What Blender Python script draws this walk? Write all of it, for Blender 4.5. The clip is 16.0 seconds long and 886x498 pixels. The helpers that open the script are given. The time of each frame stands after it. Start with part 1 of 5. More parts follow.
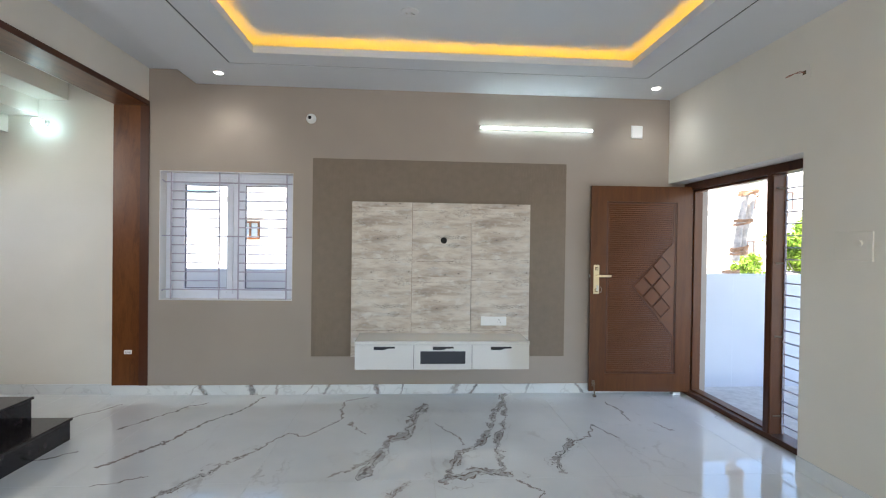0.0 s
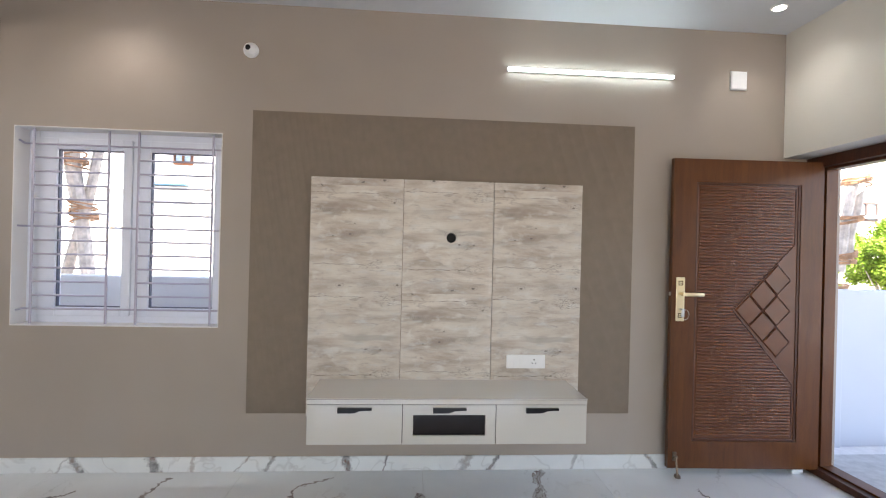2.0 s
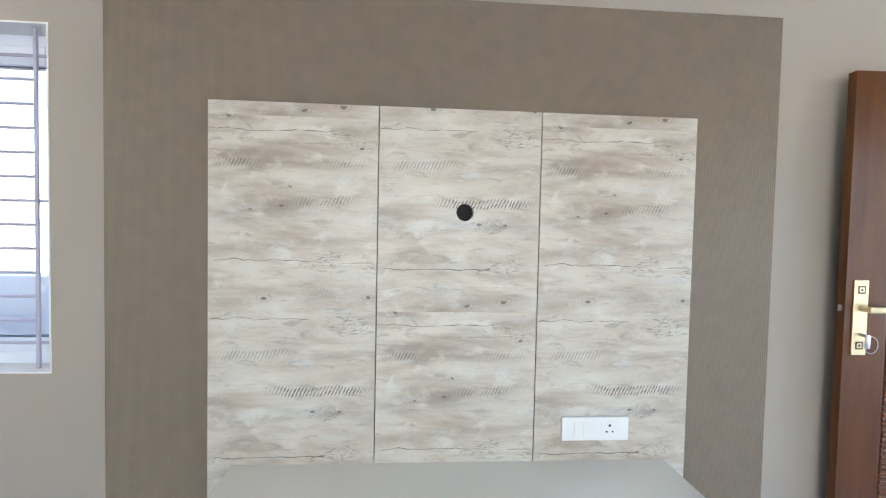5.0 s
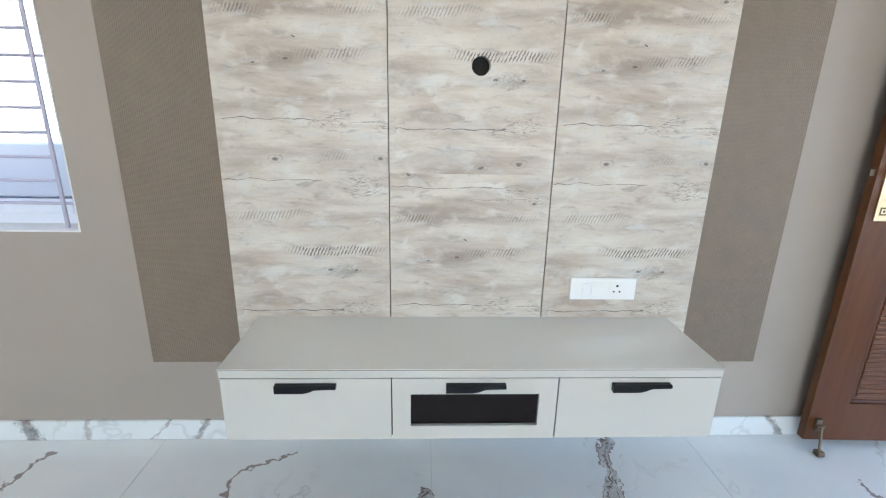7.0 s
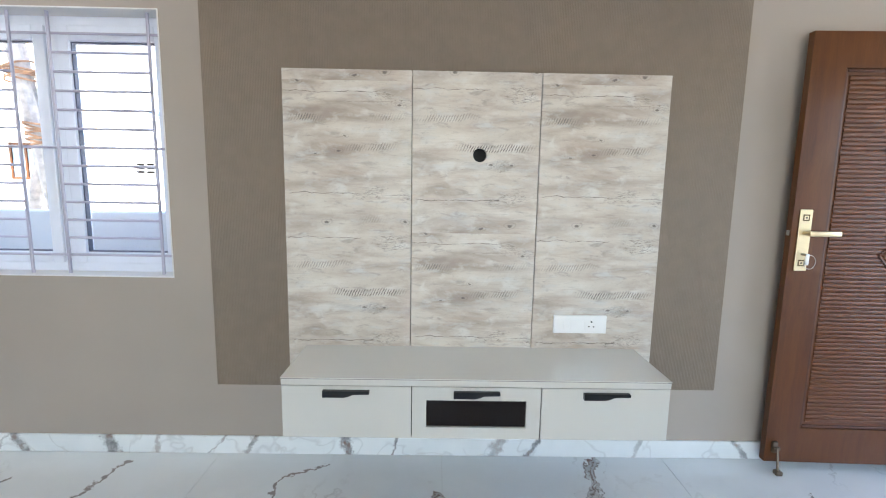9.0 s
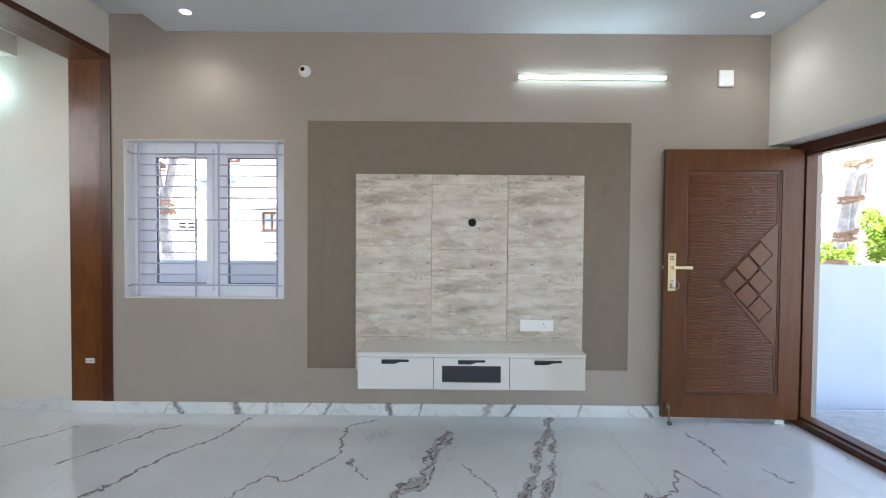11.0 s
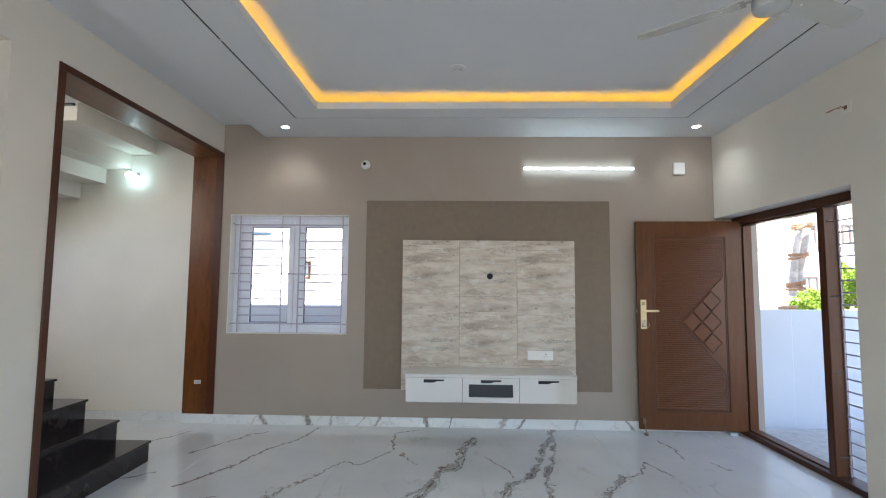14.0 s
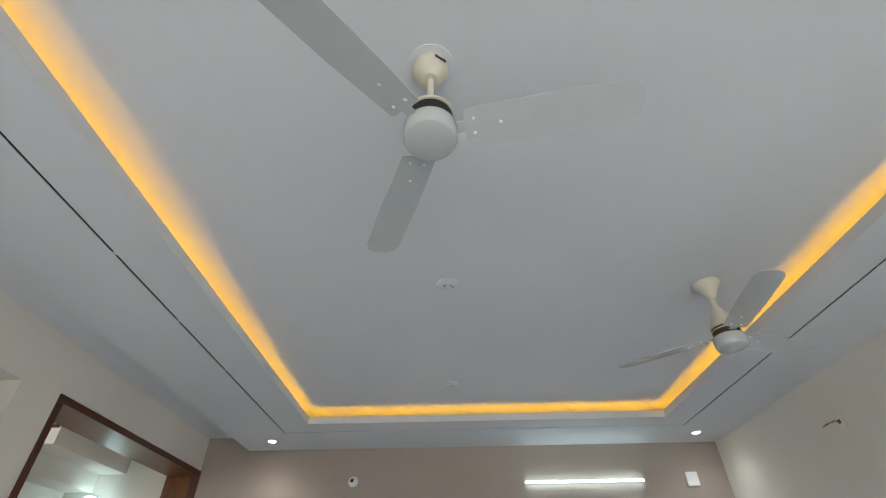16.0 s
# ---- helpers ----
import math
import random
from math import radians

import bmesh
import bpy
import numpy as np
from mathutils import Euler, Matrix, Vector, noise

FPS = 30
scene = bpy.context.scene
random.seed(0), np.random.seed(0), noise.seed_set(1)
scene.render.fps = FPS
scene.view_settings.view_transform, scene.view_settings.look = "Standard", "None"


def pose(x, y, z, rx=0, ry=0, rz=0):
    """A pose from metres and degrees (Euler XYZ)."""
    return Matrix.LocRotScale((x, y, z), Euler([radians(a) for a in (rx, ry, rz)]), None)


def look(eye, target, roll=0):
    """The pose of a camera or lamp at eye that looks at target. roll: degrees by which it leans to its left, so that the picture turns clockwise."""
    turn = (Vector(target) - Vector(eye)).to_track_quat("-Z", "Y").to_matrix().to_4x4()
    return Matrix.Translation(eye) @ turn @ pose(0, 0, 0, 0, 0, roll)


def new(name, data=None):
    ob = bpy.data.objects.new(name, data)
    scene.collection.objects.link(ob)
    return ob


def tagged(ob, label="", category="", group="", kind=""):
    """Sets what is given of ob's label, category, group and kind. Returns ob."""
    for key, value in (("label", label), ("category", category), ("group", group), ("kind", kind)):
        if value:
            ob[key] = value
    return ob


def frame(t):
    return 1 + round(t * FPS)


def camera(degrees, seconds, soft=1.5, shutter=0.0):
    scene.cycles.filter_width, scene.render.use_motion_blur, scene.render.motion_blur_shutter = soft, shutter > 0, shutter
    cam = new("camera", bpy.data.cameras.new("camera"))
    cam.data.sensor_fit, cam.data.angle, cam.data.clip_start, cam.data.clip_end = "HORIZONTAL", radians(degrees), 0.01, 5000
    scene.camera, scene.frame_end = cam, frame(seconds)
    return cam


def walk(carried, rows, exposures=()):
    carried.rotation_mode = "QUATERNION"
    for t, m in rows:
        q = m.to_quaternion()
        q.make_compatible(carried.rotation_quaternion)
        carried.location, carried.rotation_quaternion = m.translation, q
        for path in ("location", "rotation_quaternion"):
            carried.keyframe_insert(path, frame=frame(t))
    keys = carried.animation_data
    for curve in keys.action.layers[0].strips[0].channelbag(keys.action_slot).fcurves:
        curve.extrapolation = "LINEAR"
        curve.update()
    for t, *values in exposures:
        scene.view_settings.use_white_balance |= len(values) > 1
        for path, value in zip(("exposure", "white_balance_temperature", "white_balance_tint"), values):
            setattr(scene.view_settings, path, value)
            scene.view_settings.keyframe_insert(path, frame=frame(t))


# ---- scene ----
cam = camera(87.2, 16.0, soft=1.15)
EXPOSURES = [  # seconds, stops, kelvin, tint
    (0.0, 2.17, 6380, 10), (1.5, 2.17, 6630, 14), (2.2, 2.30, 6780, 16), (3.0, 2.60, 6580, 14), (5.5, 2.85, 6030, 8), (7.5, 2.83, 6080, 9), (9.0, 2.73, 6130, 9), (9.6, 2.75, 6180, 10),
    (10.2, 2.55, 6230, 10), (12.3, 2.11, 6080, 9), (13.5, 2.01, 6230, 10), (14.2, 1.99, 6356, 11), (15.0, 1.96, 6455, 10), (15.6, 1.88, 6430, 10), (16.0, 1.83, 6430, 10)]
PATH = [
    (0, (-0.294, 0.13, 1.56), (-0.166, 2.126, 1.543), 0.8),
    (0.5, (-0.31, 0.377, 1.534), (-0.185, 2.373, 1.52), 0.8),
    (1, (-0.32, 0.784, 1.535), (-0.187, 2.78, 1.522), 0.9),
    (1.5, (-0.275, 1.265, 1.528), (-0.15, 3.261, 1.523), 1.1),
    (2, (-0.249, 1.777, 1.53), (-0.112, 3.772, 1.531), 1.4),
    (2.5, (-0.217, 2.295, 1.525), (-0.082, 4.29, 1.543), 1.5),
    (3, (-0.208, 2.749, 1.536), (-0.075, 4.744, 1.58), 1.5),
    (3.2, (-0.211, 2.903, 1.539), (-0.072, 4.898, 1.595), 1.4),
    (5.3, (-0.183, 3.16, 1.529), (-0.043, 5.149, 1.379), 1.2),
    (5.5, (-0.185, 3.163, 1.513), (-0.051, 5.146, 1.298), 1.1),
    (6, (-0.183, 3.162, 1.481), (-0.072, 5.123, 1.104), 1.1),
    (6.5, (-0.18, 3.165, 1.462), (-0.089, 5.095, 0.943), 1.2),
    (7, (-0.174, 3.163, 1.449), (-0.092, 5.081, 0.885), 1.2),
    (7.5, (-0.181, 3.144, 1.441), (-0.1, 5.07, 0.909), 1.3),
    (8, (-0.187, 3.034, 1.453), (-0.12, 4.979, 0.992), 1.3),
    (8.5, (-0.159, 2.864, 1.457), (-0.112, 4.828, 1.085), 1.2),
    (9, (-0.175, 2.631, 1.468), (-0.152, 4.612, 1.191), 1.0),
    (9.5, (-0.183, 2.333, 1.474), (-0.173, 4.325, 1.289), 0.8),
    (10, (-0.176, 1.973, 1.486), (-0.168, 3.97, 1.387), 0.6),
    (10.2, (-0.183, 1.818, 1.483), (-0.179, 3.817, 1.41), 0.4),
    (12.3, (-0.265, 0.217, 1.488), (-0.294, 2.216, 1.45), 0.9),
    (12.5, (-0.288, 0.121, 1.489), (-0.323, 2.121, 1.454), 0.9),
    (13, (-0.328, -0.043, 1.51), (-0.377, 1.956, 1.486), 0.9),
    (13.5, (-0.342, -0.087, 1.515), (-0.396, 1.912, 1.528), 0.8),
    (14, (-0.347, -0.08, 1.522), (-0.402, 1.914, 1.672), 0.5),
    (14.5, (-0.336, -0.087, 1.586), (-0.381, 1.85, 2.08), 0.1),
    (15, (-0.337, -0.139, 1.707), (-0.361, 1.661, 2.579), -0.4),
    (15.2, (-0.334, -0.142, 1.733), (-0.351, 1.589, 2.734), -0.5),
    (15.5, (-0.337, -0.194, 1.767), (-0.344, 1.454, 2.9), -0.8),
    (16, (-0.347, -0.198, 1.768), (-0.362, 1.377, 3.0), -1.0),
]
walk(cam, [(t, look(eye, target, roll)) for t, eye, target, roll in PATH], EXPOSURES)

# ---------- light ----------
world = bpy.data.worlds.new("sky")
scene.world = world
world.use_nodes = True
wn = world.node_tree.nodes
sky = wn.new("ShaderNodeTexSky")
sky.sky_type = "NISHITA"
sky.sun_disc = False
SUN_EL, SUN_AZ = 56.0, 200.0          # degrees; azimuth from +y towards +x
sky.sun_elevation, sky.sun_rotation = radians(SUN_EL), radians(SUN_AZ)
wn["Background"].inputs["Strength"].default_value = 0.15
world.node_tree.links.new(sky.outputs[0], wn["Background"].inputs["Color"])


def lamp(name, kind, energy, color, m, **more):
    data = bpy.data.lights.new(name, kind)
    data.energy, data.color = energy, color
    for key, value in more.items():
        if key == "angle":
            data.angle = value
        elif key == "size":
            data.shape, data.size = "RECTANGLE", value
        elif key == "size_y":
            data.size_y = value
        elif key == "spot_size":
            data.spot_size = value
        elif key == "spot_blend":
            data.spot_blend = value
        elif key == "soft_size":
            data.shadow_soft_size = value
    ob = new(name, data)
    ob.matrix_world = m
    return ob


sun_from = Vector((math.sin(radians(SUN_AZ)) * math.cos(radians(SUN_EL)), math.cos(radians(SUN_AZ)) * math.cos(radians(SUN_EL)), math.sin(radians(SUN_EL))))
lamp("sun", "SUN", 5.0, (1.0, 0.95, 0.87), look(sun_from * 20, (0, 0, 0)), angle=radians(0.5))
# added fill lamps: a wide one behind the walk, one on the stairwell's unseen side
lamp("rear_fill", "AREA", 14, (0.9, 0.96, 1.0), look((0.0, -3.19, 1.45), (0.0, 0, 1.3)), size=4.6, size_y=2.1)
lamp("stair_fill", "AREA", 8, (1.0, 0.97, 0.92), look((-5.5, 2.81, 2.65), (-4.9, 5.06, 2.0)), size=1.5, size_y=1.0)
lamp("downlight_beam_west", "SPOT", 3.0, (1.0, 0.99, 0.95), look((-2.15, 4.66, 3.135), (-2.15, 4.76, 0)), spot_size=radians(130), spot_blend=1.0, soft_size=0.03)
lamp("downlight_beam_east", "SPOT", 2.6, (0.95, 1.0, 0.98), look((2.11, 4.655, 3.135), (2.16, 4.7, 0)), spot_size=radians(130), spot_blend=1.0, soft_size=0.03)

# ---------- materials ----------


class Mat:
    """A principled material with a few shorthands for its nodes."""

    def __init__(self, name, color=(0.8, 0.8, 0.8), rough=0.5, metal=0.0, coat=0.0):
        self.m = bpy.data.materials.new(name)
        self.m.use_nodes = True
        self.t = self.m.node_tree
        self.b = self.t.nodes["Principled BSDF"]
        self.b.inputs["Base Color"].default_value = (*color, 1)
        self.b.inputs["Roughness"].default_value = rough
        self.b.inputs["Metallic"].default_value = metal
        self.b.inputs["Coat Weight"].default_value = coat
        self.b.inputs["Coat Roughness"].default_value = 0.06

    def node(self, kind, **sets):
        n = self.t.nodes.new(kind)
        for k, v in sets.items():
            n.inputs[k].default_value = v
        return n

    def link(self, a, b):
        self.t.links.new(a, b)

    def coords(self, scale=(1, 1, 1), turn=(0, 0, 0)):
        tc, mp = self.node("ShaderNodeTexCoord"), self.node("ShaderNodeMapping")
        self.link(tc.outputs["Object"], mp.inputs["Vector"])
        mp.inputs["Scale"].default_value = scale
        mp.inputs["Rotation"].default_value = turn
        return mp.outputs[0]

    def noise(self, vec, scale, detail=4, rough=0.55, dist=0.0):
        n = self.node("ShaderNodeTexNoise", Scale=scale, Detail=detail, Roughness=rough, Distortion=dist)
        if vec is not None:
            self.link(vec, n.inputs["Vector"])
        return n

    def ramp(self, fac, stops):
        r = self.node("ShaderNodeValToRGB")
        el = r.color_ramp.elements
        while len(el) < len(stops):
            el.new(0.5)
        for e, (p, c) in zip(el, stops):
            e.position = p
            e.color = (*c, 1) if len(c) == 3 else c
        self.link(fac, r.inputs[0])
        return r.outputs[0]

    def mix(self, fac, a, b, kind="MIX"):
        n = self.node("ShaderNodeMix")
        n.data_type, n.blend_type = "RGBA", kind
        for socket, value in ((n.inputs[0], fac), (n.inputs[6], a), (n.inputs[7], b)):
            if hasattr(value, "is_linked"):
                self.link(value, socket)
            elif isinstance(value, tuple):
                socket.default_value = (*value, 1)
            else:
                socket.default_value = value
        return n.outputs[2]

    def math(self, op, a, b=0.0, clamp=False):
        n = self.node("ShaderNodeMath")
        n.operation, n.use_clamp = op, clamp
        for socket, value in ((n.inputs[0], a), (n.inputs[1], b)):
            if hasattr(value, "is_linked"):
                self.link(value, socket)
            else:
                socket.default_value = value
        return n.outputs[0]

    def bump(self, height, strength, dist=0.002):
        n = self.node("ShaderNodeBump", Strength=strength, Distance=dist)
        self.link(height, n.inputs["Height"])
        self.link(n.outputs[0], self.b.inputs["Normal"])

    def color(self, out):
        self.link(out, self.b.inputs["Base Color"])

    def rough(self, out):
        self.link(out, self.b.inputs["Roughness"])


def paint(name, c, rough=0.6, vary=0.06):
    """Rolled wall paint: faint patchiness and roller stipple."""
    m = Mat(name, c, rough)
    v = m.coords()
    big = m.noise(v, 0.9, 3).outputs[0]
    fine = m.noise(v, 160, 3, 0.7).outputs[0]
    dark = tuple(x * (1 - vary) for x in c)
    light = tuple(min(1, x * (1 + vary)) for x in c)
    m.color(m.ramp(big, [(0.3, dark), (0.7, light)]))
    m.bump(fine, 0.12, 0.001)
    return m.m


def wood(name, dark, mid, light, grain=(1, 14, 14), rough=0.35, coat=0.15, flame=0.0):
    """Stained timber with the grain along the stretched axis."""
    m = Mat(name, mid, rough, coat=coat)
    m.b.inputs["Specular IOR Level"].default_value = 0.35
    v = m.coords(grain)
    warp = m.noise(m.coords((0.7, 0.7, 0.7)), 2.2, 3)
    add = m.node("ShaderNodeVectorMath")
    add.operation = "ADD"
    m.link(v, add.inputs[0])
    m.link(warp.outputs["Color"], add.inputs[1])
    g = m.noise(add.outputs[0], 2.6, 8, 0.65, 0.3).outputs[0]
    fine = m.noise(m.coords(tuple(3 * x for x in grain)), 9, 4, 0.7).outputs[0]
    base = m.ramp(g, [(0.28, dark), (0.5, mid), (0.75, light)])
    m.color(m.mix(0.25, base, m.ramp(fine, [(0.3, dark), (0.7, light)])))
    m.bump(fine, 0.08, 0.001)
    return m.m


def plain(name, c, rough=0.4, metal=0.0, coat=0.0, bump=0.0, vary=0.05):
    m = Mat(name, c, rough, metal, coat)
    n = m.noise(m.coords(), 14, 4).outputs[0]
    m.color(m.ramp(n, [(0.3, tuple(x * (1 - vary) for x in c)), (0.7, tuple(min(1, x * (1 + vary)) for x in c))]))
    r = m.noise(m.coords(), 40, 3).outputs[0]
    m.rough(m.math("ADD", m.math("MULTIPLY", r, 0.1), max(0.0, rough - 0.05)))
    if bump:
        m.bump(m.noise(m.coords(), 220, 3).outputs[0], bump, 0.001)
    return m.m


def glow(name, c, strength):
    m = Mat(name, c, 0.4)
    m.b.inputs["Emission Color"].default_value = (*c, 1)
    m.b.inputs["Emission Strength"].default_value = strength
    return m.m


# veins of the polished floor: half width, then the line they follow in x, y
WIDE_VEINS = [
    (0.036, [(-0.16, 4.64), (-0.26, 4.31), (-0.34, 3.95), (-0.48, 3.81), (-0.51, 3.61), (-0.61, 3.23)]),
    (0.022, [(-0.54, 3.56), (-0.73, 3.34), (-0.83, 3.28)]),
    (0.026, [(0.68, 4.94), (0.46, 4.36), (0.29, 3.78), (0.09, 3.62), (-0.06, 3.21)]),
    (0.02, [(0.64, 4.86), (0.58, 4.35), (0.39, 3.76), (0.34, 3.22)]),
    (0.045, [(-0.03, 3.25), (0.17, 3.3), (0.35, 3.25)]),
    (0.022, [(0.99, 3.79), (0.77, 3.45), (0.77, 3.28)]),
    (0.018, [(-1.45, 3.7), (-1.58, 3.52), (-1.77, 3.14), (-1.9, 2.95), (-2.08, 2.61)]),
    (0.016, [(-0.28, 3.18), (-0.44, 2.98), (-0.58, 2.7)]),
]
THIN_VEINS = [
    (0.0087, [(-1.45, 3.7), (-1.3, 4.01), (-1.15, 3.93), (-0.92, 4.31), (-0.96, 4.74), (-0.74, 4.92)]),
    (0.0145, [(-1.78, 4.91), (-1.86, 4.55), (-2.06, 4.24), (-2.19, 3.84), (-2.44, 3.45)]),
    (0.0116, [(-2.24, 4.77), (-2.4, 4.63), (-2.72, 4.12)]),
    (0.0116, [(-3.03, 4.71), (-3.28, 4.39), (-3.56, 4.07)]),
    (0.0159, [(-2.75, 3.69), (-3.07, 3.44)]),
    (0.0072, [(-0.07, 4.19), (0.01, 4.02), (0.13, 3.74)]),
    (0.0116, [(0.98, 3.74), (1.14, 3.83), (1.31, 4.12), (1.38, 3.82)]),
    (0.0087, [(1.66, 4.68), (1.7, 4.22)]),
    (0.0087, [(1.87, 4.13), (1.94, 3.96)]),
    (0.0072, [(-0.84, 4.21), (-0.67, 3.96)]),
    (0.0087, [(0.42, 3.17), (0.56, 3.0), (0.39, 2.75)]),
    (0.0101, [(-2.02, 3.3), (-2.33, 3.19)]),
]


def marble(name, rough=0.02):
    """Polished white vitrified marble: brown-edged grey veins, broken and branching, on a cool white body."""
    m = Mat(name, (0.8, 0.8, 0.79), rough, coat=0.6)
    pos = m.node("ShaderNodeNewGeometry").outputs["Position"]

    def vmath(op, a, b=None, scale=None):
        n = m.node("ShaderNodeVectorMath")
        n.operation = op
        for socket, value in ((n.inputs[0], a), (n.inputs[1], b)):
            if value is None:
                continue
            if hasattr(value, "is_linked"):
                m.link(value, socket)
            else:
                socket.default_value = value
        if scale is not None:
            if hasattr(scale, "is_linked"):
                m.link(scale, n.inputs["Scale"])
            else:
                n.inputs["Scale"].default_value = scale
        return n.outputs["Value"] if op in ("LENGTH", "DOT_PRODUCT") else n.outputs[0]

    def shifted(vec, freq, detail, rough_, amount):
        off = vmath("SUBTRACT", m.noise(pos, freq, detail, rough_).outputs["Color"], (0.5, 0.5, 0.5))
        return vmath("ADD", vec, vmath("SCALE", off, scale=amount))

    p = shifted(shifted(shifted(pos, 3.0, 3, 0.5, 0.12), 10.0, 4, 0.65, 0.15), 34.0, 3, 0.6, 0.022)

    def nearest(veins):
        """Smallest distance to any of the lines, in half widths."""
        best = None
        for half, line in veins:
            for (x0, y0), (x1, y1) in zip(line, line[1:]):
                d = (x1 - x0, y1 - y0, 0.0)
                rel = vmath("SUBTRACT", p, (x0, y0, 0.0))
                h = m.math("DIVIDE", vmath("DOT_PRODUCT", rel, d), d[0] ** 2 + d[1] ** 2, True)
                foot = m.node("ShaderNodeVectorMath")
                foot.operation = "SCALE"
                foot.inputs[0].default_value = d
                m.link(h, foot.inputs["Scale"])
                flat = vmath("MULTIPLY", vmath("SUBTRACT", rel, foot.outputs[0]), (1.0, 1.0, 0.0))
                q = m.math("MULTIPLY", vmath("LENGTH", flat), 1.0 / half)
                best = q if best is None else m.math("MINIMUM", best, q)
        return best

    ragged = m.math("SUBTRACT", m.noise(pos, 16, 4, 0.7).outputs[0], 0.5)
    swell = m.math("ADD", m.math("MULTIPLY", m.noise(pos, 5.0, 2).outputs[0], 4.0), -1.0)
    wide = m.math("ADD", m.math("DIVIDE", nearest(WIDE_VEINS), m.math("MAXIMUM", swell, 0.22)), m.math("MULTIPLY", ragged, 1.5))
    holes = m.math("MULTIPLY", m.math("SUBTRACT", m.noise(p, 8, 3, 0.6).outputs[0], 0.4), 8.0, True)
    fill = m.math("MULTIPLY", m.math("MULTIPLY", m.math("MULTIPLY", m.math("SUBTRACT", 1.1, wide), 5.0, True), holes), 0.68)
    edge_gate = m.math("MULTIPLY", m.math("SUBTRACT", m.noise(pos, 7, 3).outputs[0], 0.4), 7.0, True)
    edge = m.math("MULTIPLY", m.math("SUBTRACT", 0.2, m.math("ABSOLUTE", m.math("SUBTRACT", wide, 0.95))), 8.0, True)
    edge = m.math("MULTIPLY", edge, edge_gate)
    far_edge = m.math("MULTIPLY", m.math("SUBTRACT", 0.1, m.math("ABSOLUTE", m.math("SUBTRACT", wide, 2.3))), 9.0, True)
    far_edge = m.math("MULTIPLY", m.math("MULTIPLY", far_edge, m.math("MULTIPLY", m.math("SUBTRACT", m.noise(pos, 5, 3).outputs[0], 0.52), 8.0, True)), 0.7)
    heart = m.math("MULTIPLY", m.math("SUBTRACT", 0.22, wide), 6.0, True)
    thin = m.math("ADD", nearest(THIN_VEINS), m.math("MULTIPLY", ragged, 2.4))
    thin = m.math("MULTIPLY", m.math("MULTIPLY", m.math("SUBTRACT", 1.0, thin), 2.0, True), 0.8)
    halo = m.math("MULTIPLY", m.math("SUBTRACT", 1.0, m.math("DIVIDE", wide, 4.0)), 0.16, True)
    # hair-fine veins everywhere, running on the diagonal
    mp = m.node("ShaderNodeMapping")
    mp.inputs["Rotation"].default_value = (0, 0, radians(-28))
    mp.inputs["Scale"].default_value = (1.0, 0.32, 1.0)
    m.link(p, mp.inputs["Vector"])
    w = m.noise(mp.outputs[0], 2.1, 3, 0.5, 0.3).outputs[0]
    line = m.math("SUBTRACT", 1.0, m.math("MULTIPLY", m.math("ABSOLUTE", m.math("SUBTRACT", w, 0.5)), 80.0), True)
    gate = m.math("MULTIPLY", m.math("SUBTRACT", m.noise(pos, 1.1, 2).outputs[0], 0.52), 8.0, True)
    hair = m.math("MULTIPLY", m.math("MULTIPLY", line, gate), 0.5)
    dark = m.math("MAXIMUM", m.math("MAXIMUM", edge, far_edge), m.math("MAXIMUM", heart, thin))
    grey = m.ramp(m.noise(pos, 5.5, 3).outputs[0], [(0.35, (0.2, 0.185, 0.18)), (0.6, (0.4, 0.375, 0.36))])
    brown = m.ramp(m.noise(pos, 4.0, 3).outputs[0], [(0.36, (0.12, 0.11, 0.115)), (0.5, (0.11, 0.06, 0.045)), (0.68, (0.17, 0.08, 0.055))])
    body = m.ramp(m.noise(p, 1.3, 4).outputs[0], [(0.35, (0.71, 0.74, 0.75)), (0.62, (0.785, 0.81, 0.815))])
    col = m.mix(halo, body, (0.5, 0.49, 0.48))
    col = m.mix(m.math("MAXIMUM", fill, hair), col, grey)
    m.color(m.mix(m.math("MULTIPLY", dark, 0.9), col, brown))
    return m.m


# marks of the plank print, in metres over one 0.61 m sheet: u from, u to, z, strength
CRACKS = [(0.0, 0.45, 1.89, 0.9), (0.02, 0.4, 1.415, 1.0), (0.47, 0.61, 1.405, 0.7), (0.0, 0.37, 1.2, 1.0), (0.02, 0.43, 0.68, 1.0), (0.3, 0.52, 1.845, 0.5)]
FRAYS = [(0.46, 1.868, 0.08), (0.56, 1.845, 0.06), (0.43, 1.42, 0.07), (0.59, 1.39, 0.05), (0.51, 1.178, 0.1), (0.49, 0.695, 0.09), (0.4, 0.672, 0.05), (0.36, 1.405, 0.04), (0.42, 0.845, 0.07)]
SAWS = [(0.01, 0.2, 1.768, 0.9), (0.4, 0.6, 1.775, 0.5), (0.27, 0.55, 1.632, 0.7), (0.0, 0.33, 1.062, 0.5), (0.2, 0.6, 0.928, 1.0), (0.34, 0.5, 1.29, 0.3)]
SPECKS = [(0.07, 1.935, 0.011), (0.29, 1.687, 0.008), (0.26, 1.612, 0.009), (0.15, 1.6, 0.007), (0.58, 1.283, 0.01), (0.38, 0.856, 0.011), (0.48, 0.853, 0.008), (0.34, 0.54, 0.011), (0.48, 0.565, 0.013), (0.2, 1.278, 0.012), (0.55, 1.83, 0.009)]


